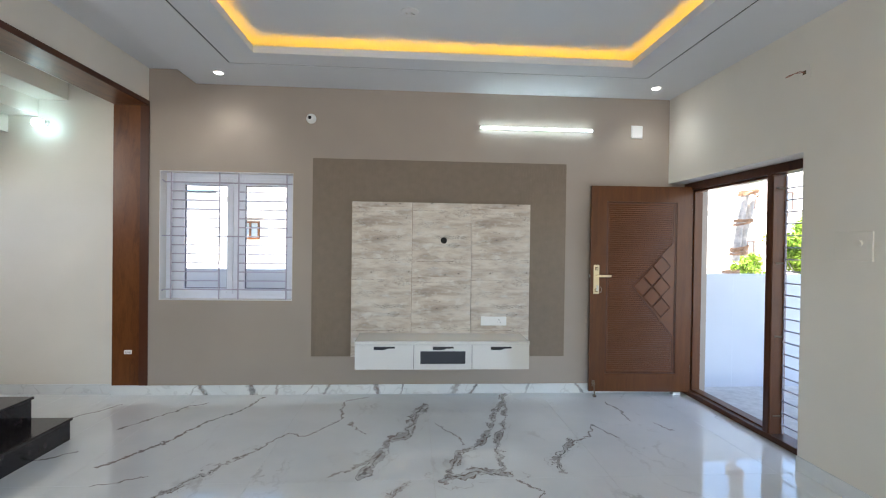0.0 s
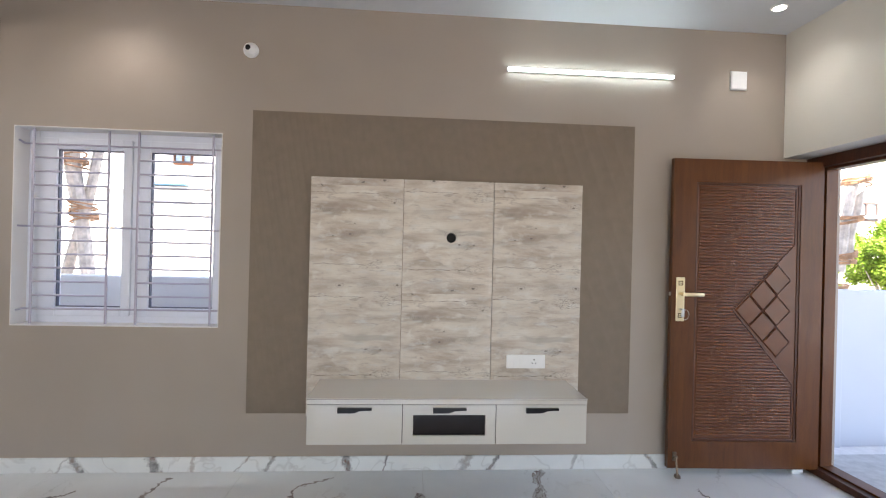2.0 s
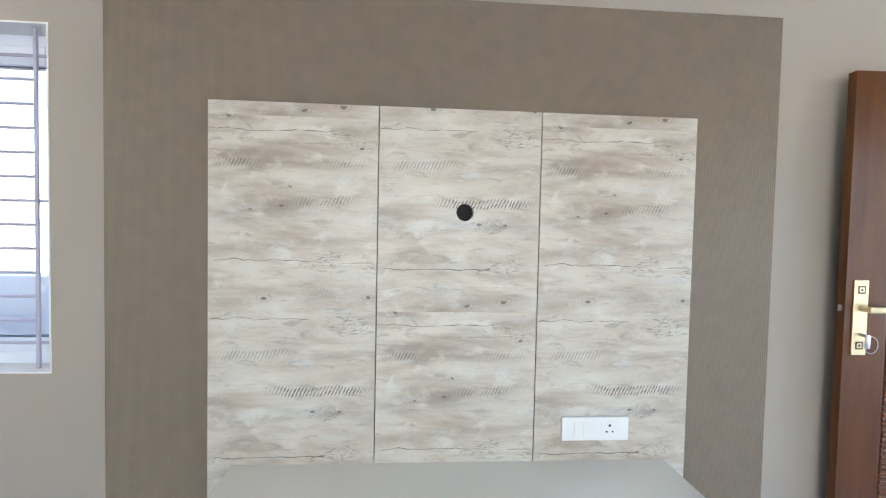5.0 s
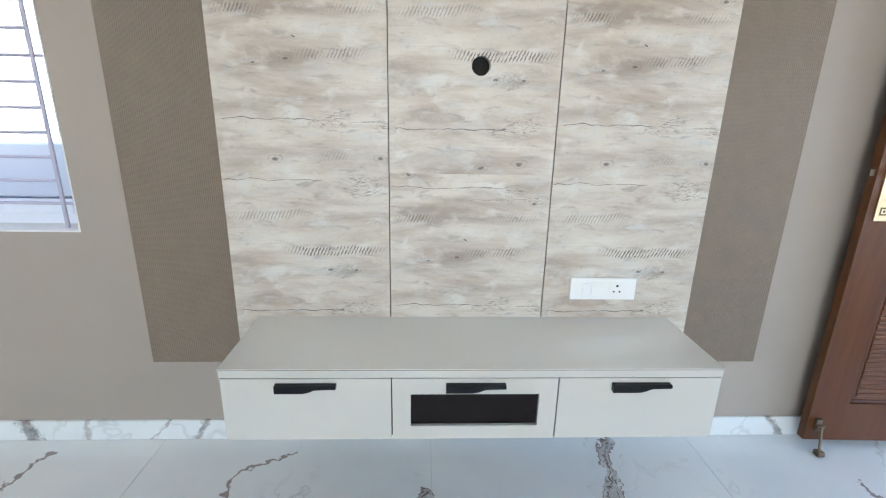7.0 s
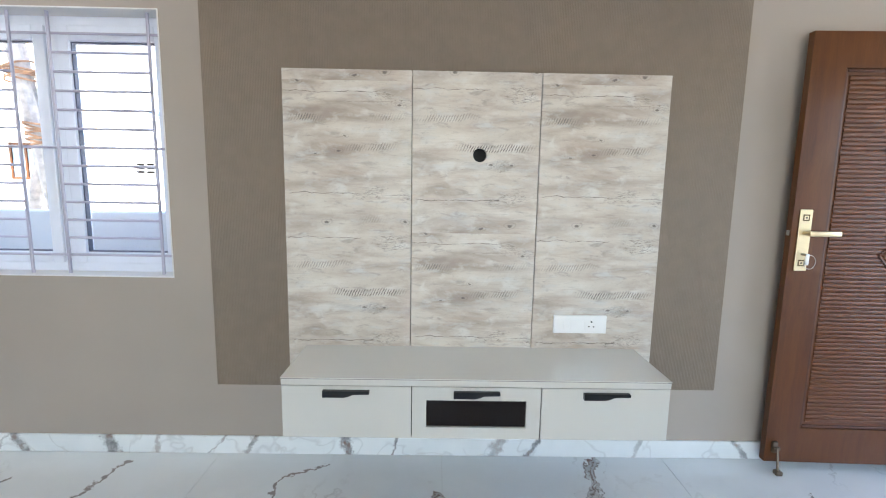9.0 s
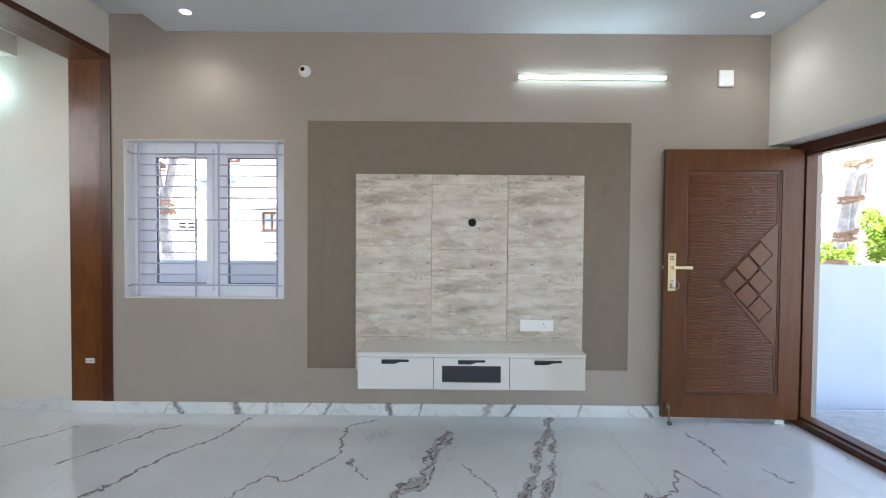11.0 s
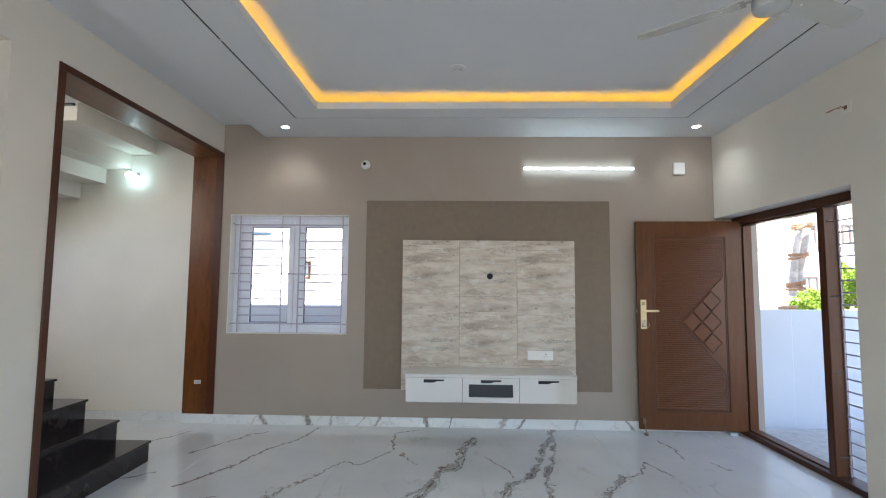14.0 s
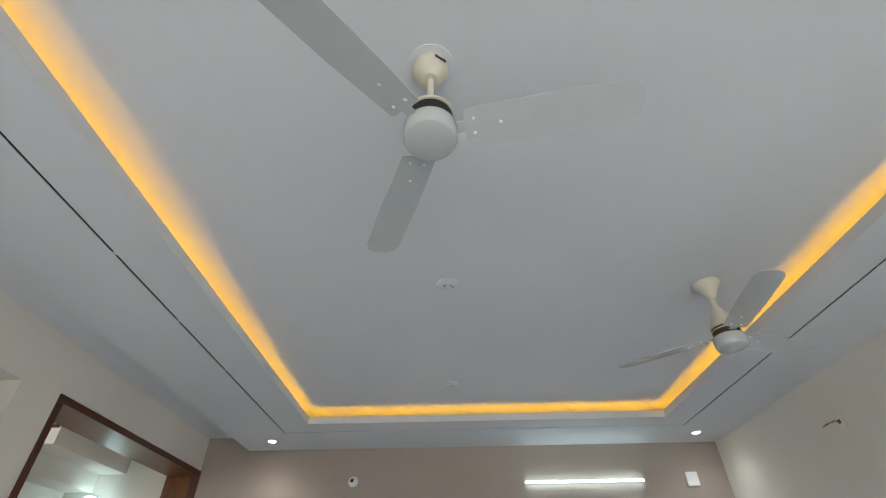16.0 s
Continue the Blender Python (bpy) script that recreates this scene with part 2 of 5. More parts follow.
def rustic(name, drop):
    """Whitewashed plank laminate: soft level bands, saw strokes, cracks and knots; drop slides the print up the sheet."""
    m = Mat(name, (0.6, 0.56, 0.51), 0.4)
    raw = m.node("ShaderNodeSeparateXYZ")
    m.link(m.node("ShaderNodeTexCoord").outputs["Object"], raw.inputs[0])
    uu = m.math("ADD", raw.outputs[0], 0.305)
    zz = m.math("ADD", m.math("MULTIPLY", m.math("FRACT", m.math("DIVIDE", m.math("ADD", raw.outputs[2], 0.41 - 0.52 + drop), 1.42)), 1.42), 0.52)
    vec = m.node("ShaderNodeCombineXYZ")
    m.link(uu, vec.inputs[0])
    m.link(zz, vec.inputs[2])
    v = vec.outputs[0]

    def stretch(sx, sz, rot=0.0):
        mp = m.node("ShaderNodeMapping")
        mp.inputs["Scale"].default_value = (sx, 1.0, sz)
        mp.inputs["Rotation"].default_value = (0, rot, 0)
        m.link(v, mp.inputs["Vector"])
        return mp.outputs[0]

    def tint(col, fac, c):
        return m.mix(fac, col, c)

    def over(noise_out, level, gain, top=1.0):
        return m.math("MULTIPLY", m.math("MULTIPLY", m.math("SUBTRACT", noise_out, level), gain, True), top)

    wave = m.math("MULTIPLY", m.math("SUBTRACT", m.noise(stretch(7.0, 3.0), 1.0, 4, 0.6).outputs[0], 0.5), 0.045)
    jag = m.math("MULTIPLY", m.math("SUBTRACT", m.noise(stretch(45.0, 30.0), 1.0, 3, 0.6).outputs[0], 0.5), 0.008)
    zw = m.math("ADD", zz, m.math("ADD", wave, jag))
    # bands and cloudy patches of the wash
    broad = m.noise(stretch(2.2, 9.0), 1.0, 5, 0.6, 0.4).outputs[0]
    col = m.ramp(broad, [(0.3, (0.4, 0.325, 0.265)), (0.43, (0.56, 0.485, 0.41)), (0.52, (0.67, 0.605, 0.525)), (0.66, (0.75, 0.7, 0.62))])
    patch = m.noise(stretch(9.0, 15.0), 1.0, 4, 0.55, 0.3).outputs[0]
    col = tint(col, over(patch, 0.54, 7.0, 0.75), (0.77, 0.745, 0.69))
    cool = m.noise(stretch(5.0, 16.0), 1.3, 4, 0.6).outputs[0]
    col = tint(col, over(cool, 0.55, 7.0, 0.75), (0.64, 0.64, 0.625))
    warm = m.noise(stretch(1.8, 13.0), 1.7, 4, 0.6).outputs[0]
    col = tint(col, over(warm, 0.55, 7.0, 0.65), (0.53, 0.425, 0.345))
    smudge = m.noise(stretch(10.0, 30.0), 1.0, 5, 0.65, 0.6).outputs[0]
    col = tint(col, over(smudge, 0.55, 8.0, 0.62), (0.35, 0.3, 0.262))
    grain = m.noise(stretch(5.0, 150.0), 1.0, 5, 0.7, 1.2).outputs[0]
    grain_here = over(m.noise(stretch(3.0, 8.0), 1.2, 2).outputs[0], 0.42, 5.0)
    col = tint(col, m.math("MULTIPLY", over(grain, 0.5, 4.0, 0.5), grain_here), (0.4, 0.34, 0.29))
    fleck = m.noise(stretch(60.0, 130.0), 1.0, 3, 0.7).outputs[0]
    col = tint(col, over(fleck, 0.58, 7.0, 0.5), (0.36, 0.31, 0.275))

    def span(u0, u1, soft):
        half = m.math("ABSOLUTE", m.math("SUBTRACT", uu, (u0 + u1) / 2))
        return m.math("DIVIDE", m.math("SUBTRACT", (u1 - u0) / 2, half), soft, True)

    # a pale and a smoky plank band
    for z0, c, h, top in ((1.7, (0.6, 0.53, 0.44), 0.05, 0.5), (1.0, (0.6, 0.53, 0.44), 0.045, 0.5), (1.28, (0.45, 0.4, 0.36), 0.05, 0.5), (0.57, (0.45, 0.4, 0.36), 0.05, 0.45), (0.85, (0.66, 0.675, 0.67), 0.035, 0.6), (1.57, (0.66, 0.675, 0.67), 0.03, 0.6)):
        near = m.math("SUBTRACT", 1.0, m.math("DIVIDE", m.math("ABSOLUTE", m.math("SUBTRACT", zw, z0)), h), True)
        col = tint(col, m.math("MULTIPLY", near, over(m.noise(stretch(6.0, 22.0), 1.0, 4, 0.65).outputs[0], 0.4, 4.0, top)), c)
    # rows of short slanted saw strokes
    saw = m.node("ShaderNodeTexWave", Scale=27.0, Distortion=3.0, Detail=2.0)
    saw.inputs["Detail Scale"].default_value = 3.0
    m.link(stretch(1.0, 1.0, -0.45), saw.inputs["Vector"])
    cut = over(saw.outputs["Fac"], 0.42, 2.6)
    broken = over(m.noise(stretch(14.0, 40.0), 1.0, 3, 0.6).outputs[0], 0.3, 5.0)
    strokes = None
    for u0, u1, z0, k in SAWS:
        lift = m.math("MULTIPLY", m.math("SUBTRACT", uu, u0), 0.02)
        row = m.math("MULTIPLY", m.math("SUBTRACT", 0.02, m.math("ABSOLUTE", m.math("SUBTRACT", m.math("SUBTRACT", zw, lift), z0))), 110.0, True)
        one = m.math("MULTIPLY", m.math("MULTIPLY", row, span(u0, u1, 0.08)), k)
        strokes = one if strokes is None else m.math("MAXIMUM", strokes, one)
    col = tint(col, m.math("MULTIPLY", m.math("MULTIPLY", strokes, cut), m.math("MULTIPLY", broken, 1.0)), (0.2, 0.175, 0.155))
    # fine cracks
    thick = m.math("ADD", m.math("MULTIPLY", m.noise(stretch(20.0, 8.0), 1.0, 3).outputs[0], 0.0046), -0.0009)
    lines = None
    for u0, u1, z0, k in CRACKS:
        one = m.math("MULTIPLY", m.math("SUBTRACT", thick, m.math("ABSOLUTE", m.math("SUBTRACT", zw, z0))), 1300.0, True)
        one = m.math("MULTIPLY", m.math("MULTIPLY", one, span(u0, u1, 0.01)), k)
        lines = one if lines is None else m.math("MAXIMUM", lines, one)
    col = tint(col, m.math("MULTIPLY", lines, 0.88), (0.1, 0.078, 0.062))
    # frayed splinters at the crack ends, and knots
    rag = over(m.noise(stretch(16.0, 70.0, -0.35), 1.0, 6, 0.8, 2.5).outputs[0], 0.5, 8.0)
    marks = None
    for u0, z0, r in FRAYS:
        du, dz = m.math("MULTIPLY", m.math("SUBTRACT", uu, u0), 1.0 / r), m.math("MULTIPLY", m.math("SUBTRACT", zw, z0), 1.9 / r)
        d2 = m.math("ADD", m.math("MULTIPLY", du, du), m.math("MULTIPLY", dz, dz))
        one = m.math("MULTIPLY", m.math("MULTIPLY", m.math("SUBTRACT", 1.0, d2), 1.3, True), rag)
        marks = one if marks is None else m.math("MAXIMUM", marks, one)
    for u0, z0, r in SPECKS:
        du, dz = m.math("MULTIPLY", m.math("SUBTRACT", m.math("ADD", uu, m.math("MULTIPLY", jag, 2.5)), u0), 0.8 / r), m.math("MULTIPLY", m.math("SUBTRACT", m.math("ADD", zw, m.math("MULTIPLY", jag, 1.5)), z0), 1.5 / r)
        d2 = m.math("ADD", m.math("MULTIPLY", du, du), m.math("MULTIPLY", dz, dz))
        one = m.math("MULTIPLY", m.math("SUBTRACT", 1.0, d2), 1.4, True)
        ring = m.math("MULTIPLY", m.math("SUBTRACT", 1.0, m.math("ABSOLUTE", m.math("SUBTRACT", d2, 3.2))), 0.35, True)
        marks = m.math("MAXIMUM", marks, m.math("MAXIMUM", one, ring))
    col = tint(col, m.math("MULTIPLY", marks, 0.82), (0.14, 0.115, 0.1))
    m.color(m.mix(1.0, col, (0.88, 0.87, 0.86), "MULTIPLY"))
    m.bump(grain, 0.08, 0.001)
    return m.m


# dark marks of the long skirting: place along it, half width, lean, depth
SKIRT_MARKS = [(-2.41, 0.03, 0.5, 0.8), (-2.5, 0.008, -0.7, 0.5), (-1.92, 0.035, 0.2, 0.85), (-1.67, 0.012, -0.1, 0.5), (-1.35, 0.006, -0.9, 0.6), (-1.17, 0.014, -0.6, 0.7), (-0.65, 0.026, 0.2, 0.95), (-0.39, 0.009, -0.2, 0.9), (0.16, 0.035, -0.5, 0.6), (0.36, 0.016, -0.7, 0.9), (0.93, 0.012, -0.4, 0.5), (1.5, 0.02, 0.8, 0.7)]


def skirting(name, strong, marks=()):
    """White marble skirting with short leaning grey-brown veins."""
    m = Mat(name, (0.78, 0.79, 0.78), 0.06, coat=0.4)
    xyz = m.node("ShaderNodeSeparateXYZ")
    pos = m.node("ShaderNodeNewGeometry").outputs["Position"]
    m.link(pos, xyz.inputs[0])
    wob = m.math("MULTIPLY", m.math("SUBTRACT", m.noise(pos, 22, 4, 0.7).outputs[0], 0.5), 0.075)
    rag = m.noise(pos, 38, 4, 0.7).outputs[0]
    total = None
    for x, half, lean, depth in marks:
        off = m.math("ABSOLUTE", m.math("SUBTRACT", m.math("ADD", m.math("ADD", xyz.outputs[0], wob), m.math("MULTIPLY", xyz.outputs[2], lean)), x + 0.05 * lean))
        body = m.math("MULTIPLY", m.math("SUBTRACT", m.math("MULTIPLY", rag, 2.7 * half), off), 1.2 / half, True)
        one = m.math("MULTIPLY", body, depth)
        total = one if total is None else m.math("MAXIMUM", total, one)
    w = m.noise(pos, 3.0, 3, 0.5, 0.5).outputs[0]
    hair = m.math("SUBTRACT", 1.0, m.math("MULTIPLY", m.math("ABSOLUTE", m.math("SUBTRACT", w, 0.5)), 55.0), True)
    hair = m.math("MULTIPLY", hair, 0.22 * strong)
    total = hair if total is None else m.math("MAXIMUM", total, hair)
    tone = m.ramp(m.noise(pos, 14, 3, 0.7).outputs[0], [(0.35, (0.09, 0.09, 0.095)), (0.5, (0.3, 0.29, 0.29)), (0.62, (0.18, 0.1, 0.075))])
    cloud = m.ramp(m.noise(pos, 2.1, 4).outputs[0], [(0.35, (0.7, 0.72, 0.72)), (0.62, (0.79, 0.805, 0.8))])
    m.color(m.mix(total, cloud, tone))
    return m.m


def granite(name):
    m = Mat(name, (0.02, 0.018, 0.02), 0.12)
    v = m.coords()
    a = m.noise(v, 9, 6, 0.7, 1.5).outputs[0]
    b = m.node("ShaderNodeTexVoronoi", Scale=130.0)
    m.link(v, b.inputs["Vector"])
    col = m.ramp(a, [(0.35, (0.008, 0.008, 0.009)), (0.6, (0.028, 0.022, 0.024)), (0.78, (0.07, 0.05, 0.048))])
    m.color(m.mix(m.math("MULTIPLY", m.math("SUBTRACT", 0.22, b.outputs["Distance"]), 2.0, True), col, (0.075, 0.06, 0.058)))
    return m.m


def foliage(name, c):
    m = Mat(name, c, 0.55)
    geo = m.node("ShaderNodeNewGeometry")
    m.color(m.ramp(geo.outputs["Random Per Island"], [(0.0, tuple(x * 0.6 for x in c)), (0.6, c), (1.0, tuple(x * 1.7 for x in c))]))
    m.b.inputs["Subsurface Weight"].default_value = 0.0
    return m.m


def glazing(name):
    m = Mat(name, (1, 1, 1), 0.0)
    m.b.inputs["Transmission Weight"].default_value = 1.0
    m.b.inputs["IOR"].default_value = 1.1
    return m.m


TAUPE = paint("taupe_wall_paint", (0.37, 0.315, 0.268))
CREAM = paint("cream_wall_paint", (0.75, 0.71, 0.635))
CEILING = paint("white_ceiling_paint", (0.7, 0.715, 0.735), 0.7, 0.03)
REVEAL = paint("white_reveal_paint", (0.8, 0.78, 0.77), 0.5, 0.03)
OUTER = paint("outer_wall_paint", (0.6, 0.635, 0.69), 0.8, 0.04)
FLOOR = marble("polished_marble")
SKIRT = skirting("marble_skirting", 1.0, SKIRT_MARKS)
SKIRT_PALE = skirting("pale_marble_skirting", 0.3)
GROUT = plain("grout", (0.55, 0.54, 0.52), 0.7)
GRANITE = granite("black_granite")
TEAK = wood("stained_teak", (0.068, 0.0195, 0.0036), (0.106, 0.033, 0.0062), (0.138, 0.046, 0.0095), (9, 9, 0.7), 0.38, 0.08)
TEAK_PANEL = plain("stained_teak_panel", (0.118, 0.036, 0.0085), 0.34, vary=0.1)
TEAK_DARK = wood("dark_teak_frame", (0.04, 0.013, 0.006), (0.075, 0.024, 0.01), (0.11, 0.038, 0.015), (9, 9, 1), 0.4, 0.15)
WALNUT_UP = wood("walnut_laminate_upright", (0.07, 0.02, 0.006), (0.15, 0.05, 0.014), (0.2, 0.072, 0.022), (5, 5, 0.7), 0.33, 0.1)
WALNUT_FLAT = wood("walnut_laminate_level", (0.07, 0.02, 0.006), (0.15, 0.05, 0.014), (0.2, 0.072, 0.022), (5, 0.7, 5), 0.33, 0.1)
WALNUT_EDGE = plain("walnut_edge_band", (0.075, 0.022, 0.008), 0.35)
FLUTED = plain("fluted_taupe_laminate", (0.21, 0.162, 0.118), 0.45, vary=0.06)
RUSTIC = rustic("rustic_plank_laminate", 0.0)
RUSTIC_MID = rustic("rustic_plank_laminate_middle", 0.71)
IVORY = Mat("ivory_acrylic", (0.58, 0.557, 0.51), 0.03, coat=0.4).m
IVORY_TOP = Mat("ivory_back_painted_glass", (0.63, 0.61, 0.56), 0.015, coat=1.0).m
SEAM = plain("dark_seam", (0.03, 0.026, 0.022), 0.7)
BLACK = plain("black_handle_plastic", (0.012, 0.012, 0.014), 0.22)
SMOKED = plain("smoked_glass", (0.01, 0.007, 0.007), 0.12)
for sheen in (BLACK, SMOKED):
    sheen.node_tree.nodes["Principled BSDF"].inputs["Specular IOR Level"].default_value = 0.22
WHITE_PLASTIC = plain("white_plastic", (0.82, 0.82, 0.81), 0.3, vary=0.02)
UPVC = plain("white_upvc", (0.8, 0.83, 0.92), 0.3, vary=0.02)
# white bars greyed: their backlit shade is put into the base colour
GRILLE = plain("backlit_enamelled_steel", (0.46, 0.44, 0.54), 0.35, vary=0.05)
BRASS = plain("satin_brass", (0.72, 0.6, 0.38), 0.36, 0.85)
BRASS_DARK = plain("dark_brass", (0.12, 0.08, 0.04), 0.35, 0.8)
STEEL = plain("brushed_steel", (0.55, 0.54, 0.52), 0.3, 1.0)
AGED = plain("aged_bronze", (0.16, 0.12, 0.085), 0.4, 0.8)
FAN_WHITE = plain("white_fan_enamel", (0.52, 0.545, 0.535), 0.16, coat=0.5, vary=0.02)
FAN_CREAM = plain("cream_fan_plastic", (0.72, 0.68, 0.56), 0.3, vary=0.02)
# near-black of the fan's band, also painted shade in groove and cable hole
DARK = plain("black_shade_and_band", (0.015, 0.015, 0.015), 0.8)
GLASS = glazing("clear_glass")
GASKET = plain("grey_gasket", (0.1, 0.11, 0.16), 0.5)
TUBE = glow("cool_led_tube", (0.76, 0.96, 1.0), 4.0)
SPOT_GLOW = glow("warm_white_led", (1.0, 0.97, 0.92), 6.5)
BULB = glow("cool_bulb", (0.66, 0.95, 1.0), 5.5)
COVE = glow("amber_led_strip", (1.0, 0.5, 0.012), 3.0)
CONCRETE = plain("pale_concrete", (0.46, 0.46, 0.45), 0.8, bump=0.4, vary=0.15)
PALE_BOUNCE = plain("pale_bounce_paving", (0.68, 0.68, 0.67), 0.8, bump=0.3, vary=0.08)
FACADE = paint("white_facade_paint", (0.8, 0.79, 0.76), 0.8)
BARK = plain("peeled_eucalyptus_pole", (0.58, 0.53, 0.48), 0.8, bump=0.5, vary=0.3)
ROPE = plain("coir_rope", (0.5, 0.3, 0.18), 0.9, bump=0.6, vary=0.3)
LEAF = foliage("bright_leaves", (0.27, 0.4, 0.045))
LEAF_PALE = foliage("pale_leaves", (0.28, 0.3, 0.09))
WIRE = plain("red_wire", (0.26, 0.08, 0.04), 0.5)
INK = plain("black_print", (0.02, 0.02, 0.02), 0.5)
BLUE_SHEET = plain("blue_roof_sheet", (0.12, 0.3, 0.5), 0.5)
EARTH = plain("dry_earth", (0.32, 0.27, 0.21), 0.9, bump=0.5, vary=0.2)

# ---------- building blocks ----------


def box(bm, x0, x1, y0, y1, z0, z1, bevel=0.0):
    made = bmesh.ops.create_cube(bm, size=1.0, matrix=Matrix.LocRotScale(((x0 + x1) / 2, (y0 + y1) / 2, (z0 + z1) / 2), None, (abs(x1 - x0), abs(y1 - y0), abs(z1 - z0))))
    if bevel:
        edges = list({e for v in made["verts"] for e in v.link_edges})
        bmesh.ops.bevel(bm, geom=edges, offset=bevel, segments=2, profile=0.5, affect="EDGES")
    return bm


def boxed(*args, bevel=0.0):
    return box(bmesh.new(), *args, bevel=bevel)


def rod(bm, a, b, r, sides=10, r2=None):
    a, b = Vector(a), Vector(b)
    d = b - a
    m = Matrix.Translation((a + b) / 2) @ d.to_track_quat("Z", "Y").to_matrix().to_4x4()
    bmesh.ops.create_cone(bm, cap_ends=True, segments=sides, radius1=r, radius2=r if r2 is None else r2, depth=d.length, matrix=m)
    return bm


def lathe(profile, sides=40, at=(0, 0, 0)):
    """A turned body from (radius, z) steps."""
    bm = bmesh.new()
    rings = []
    for r, z in profile:
        rings.append([bm.verts.new((at[0] + max(r, 1e-4) * math.cos(2 * math.pi * i / sides), at[1] + max(r, 1e-4) * math.sin(2 * math.pi * i / sides), at[2] + z)) for i in range(sides)])
    for low, high in zip(rings, rings[1:]):
        for i in range(sides):
            bm.faces.new((low[i], low[(i + 1) % sides], high[(i + 1) % sides], high[i]))
    bm.faces.new(rings[0][::-1])
    bm.faces.new(rings[-1])
    bmesh.ops.recalc_face_normals(bm, faces=bm.faces)
    return bm


def extrude_xz(points, y0, y1):
    """A prism from an outline in x, z."""
    bm = bmesh.new()
    near = [bm.verts.new((x, y0, z)) for x, z in points]
    far = [bm.verts.new((x, y1, z)) for x, z in points]
    n = len(points)
    bm.faces.new(near)
    bm.faces.new(far[::-1])
    for i in range(n):
        bm.faces.new((near[i], far[i], far[(i + 1) % n], near[(i + 1) % n]))
    bmesh.ops.recalc_face_normals(bm, faces=bm.faces)
    return bm


def ring_frame(bm, outer, inner, y0, y1):
    """A flat frame in x, z with a rectangular opening, as one closed skin."""
    loops = []
    for x0, x1, z0, z1 in (outer, inner):
        for y in (y0, y1):
            loops.append([bm.verts.new((x, y, z)) for x, z in ((x0, z0), (x1, z0), (x1, z1), (x0, z1))])
    of, ob, nf, nb = loops
    for i in range(4):
        j = (i + 1) % 4
        for quad in ((of[i], of[j], nf[j], nf[i]), (ob[j], ob[i], nb[i], nb[j]), (of[j], of[i], ob[i], ob[j]), (nf[i], nf[j], nb[j], nb[i])):
            bm.faces.new(quad)
    bmesh.ops.recalc_face_normals(bm, faces=bm.faces)


def mesh_of(name, bm, material, smooth=False):
    me = bpy.data.meshes.new(name)
    bm.to_mesh(me)
    bm.free()
    me.materials.append(material)
    if smooth:
        for p in me.polygons:
            p.use_smooth = True
        me.set_sharp_from_angle(angle=radians(35))
    return me


def part(name, bm, material, parent, label="", smooth=False):
    ob = new(name, mesh_of(name, bm, material, smooth))
    ob.parent = parent
    if label:
        tagged(ob, label)
    return ob


def thing(name, label, category, m=None, group=""):
    ob = new(name)
    ob.empty_display_size = 0.1
    if m is not None:
        ob.matrix_world = m
    return tagged(ob, label, category, group)


def structure(name, bm, material, label=""):
    return tagged(new(name, mesh_of(name, bm, material)), label, kind="structure")


# ---------- the shell ----------
XW, XE, YN, YS = -2.965, 2.45, 5.0, -3.2      # inner faces of the living room
SLAB, CEIL = 3.295, 3.158                      # slab soffit, false ceiling
FAR = 5.06                                     # back wall of the stairwell

WIN = (-2.852, -1.53, 0.965, 2.274)            # x0, x1, z0, z1
bm = bmesh.new()
box(bm, XW, WIN[0], YN, 5.23, 0, SLAB)
box(bm, WIN[1], 2.9, YN, 5.23, 0, SLAB)
box(bm, WIN[0], WIN[1], YN, 5.23, 0, WIN[2])
box(bm, WIN[0], WIN[1], YN, 5.23, WIN[3], SLAB)
structure("wall_north", bm, TAUPE, "taupe painted wall with a window opening")
bm = bmesh.new()
e = 0.006
box(bm, WIN[0], WIN[0] + e, YN - 0.002, 5.12, WIN[2], WIN[3])
box(bm, WIN[1] - e, WIN[1], YN - 0.002, 5.12, WIN[2], WIN[3])
box(bm, WIN[0] + e, WIN[1] - e, YN - 0.002, 5.12, WIN[2], WIN[2] + e)
box(bm, WIN[0] + e, WIN[1] - e, YN - 0.002, 5.12, WIN[3] - e, WIN[3])
structure("window_reveal", bm, REVEAL, "white painted window reveal")

bm = bmesh.new()
box(bm, -3.285, XW, 2.85, 4.999, 2.945, SLAB)
box(bm, -3.285, XW, 2.49, 2.85, 0, SLAB)
box(bm, -3.285, XW, 1.2, 2.49, 2.93, SLAB)
box(bm, -3.285, XW, YS, 1.2, 0, SLAB)
structure("wall_west", bm, CREAM, "cream painted wall with two openings")
bm = bmesh.new()
box(bm, XE, 2.76, YS, 3.256, 0, SLAB)
box(bm, XE, 2.76, 3.256, 4.999, 2.254, SLAB)
structure("wall_east", bm, CREAM, "cream painted wall with the entrance opening")
# unseen rear wall; its wide opening is added for the fill lamp
bm = bmesh.new()
for x0, x1, z0, z1 in ((XW - 0.3, -2.31, 0, SLAB), (2.31, 2.76, 0, SLAB), (-2.31, 2.31, 0, 0.39), (-2.31, 2.31, 2.51, SLAB)):
    box(bm, x0, x1, YS - 0.23, YS, z0, z1)
structure("wall_south", bm, CREAM, "unseen cream rear wall with an opening added for the fill lamp")
# unseen slab, added to keep direct sun out of the rear opening
structure("rear_sun_blocker", boxed(-3.3, 2.8, -5.4, -3.43, 3.0, 3.15), OUTER)

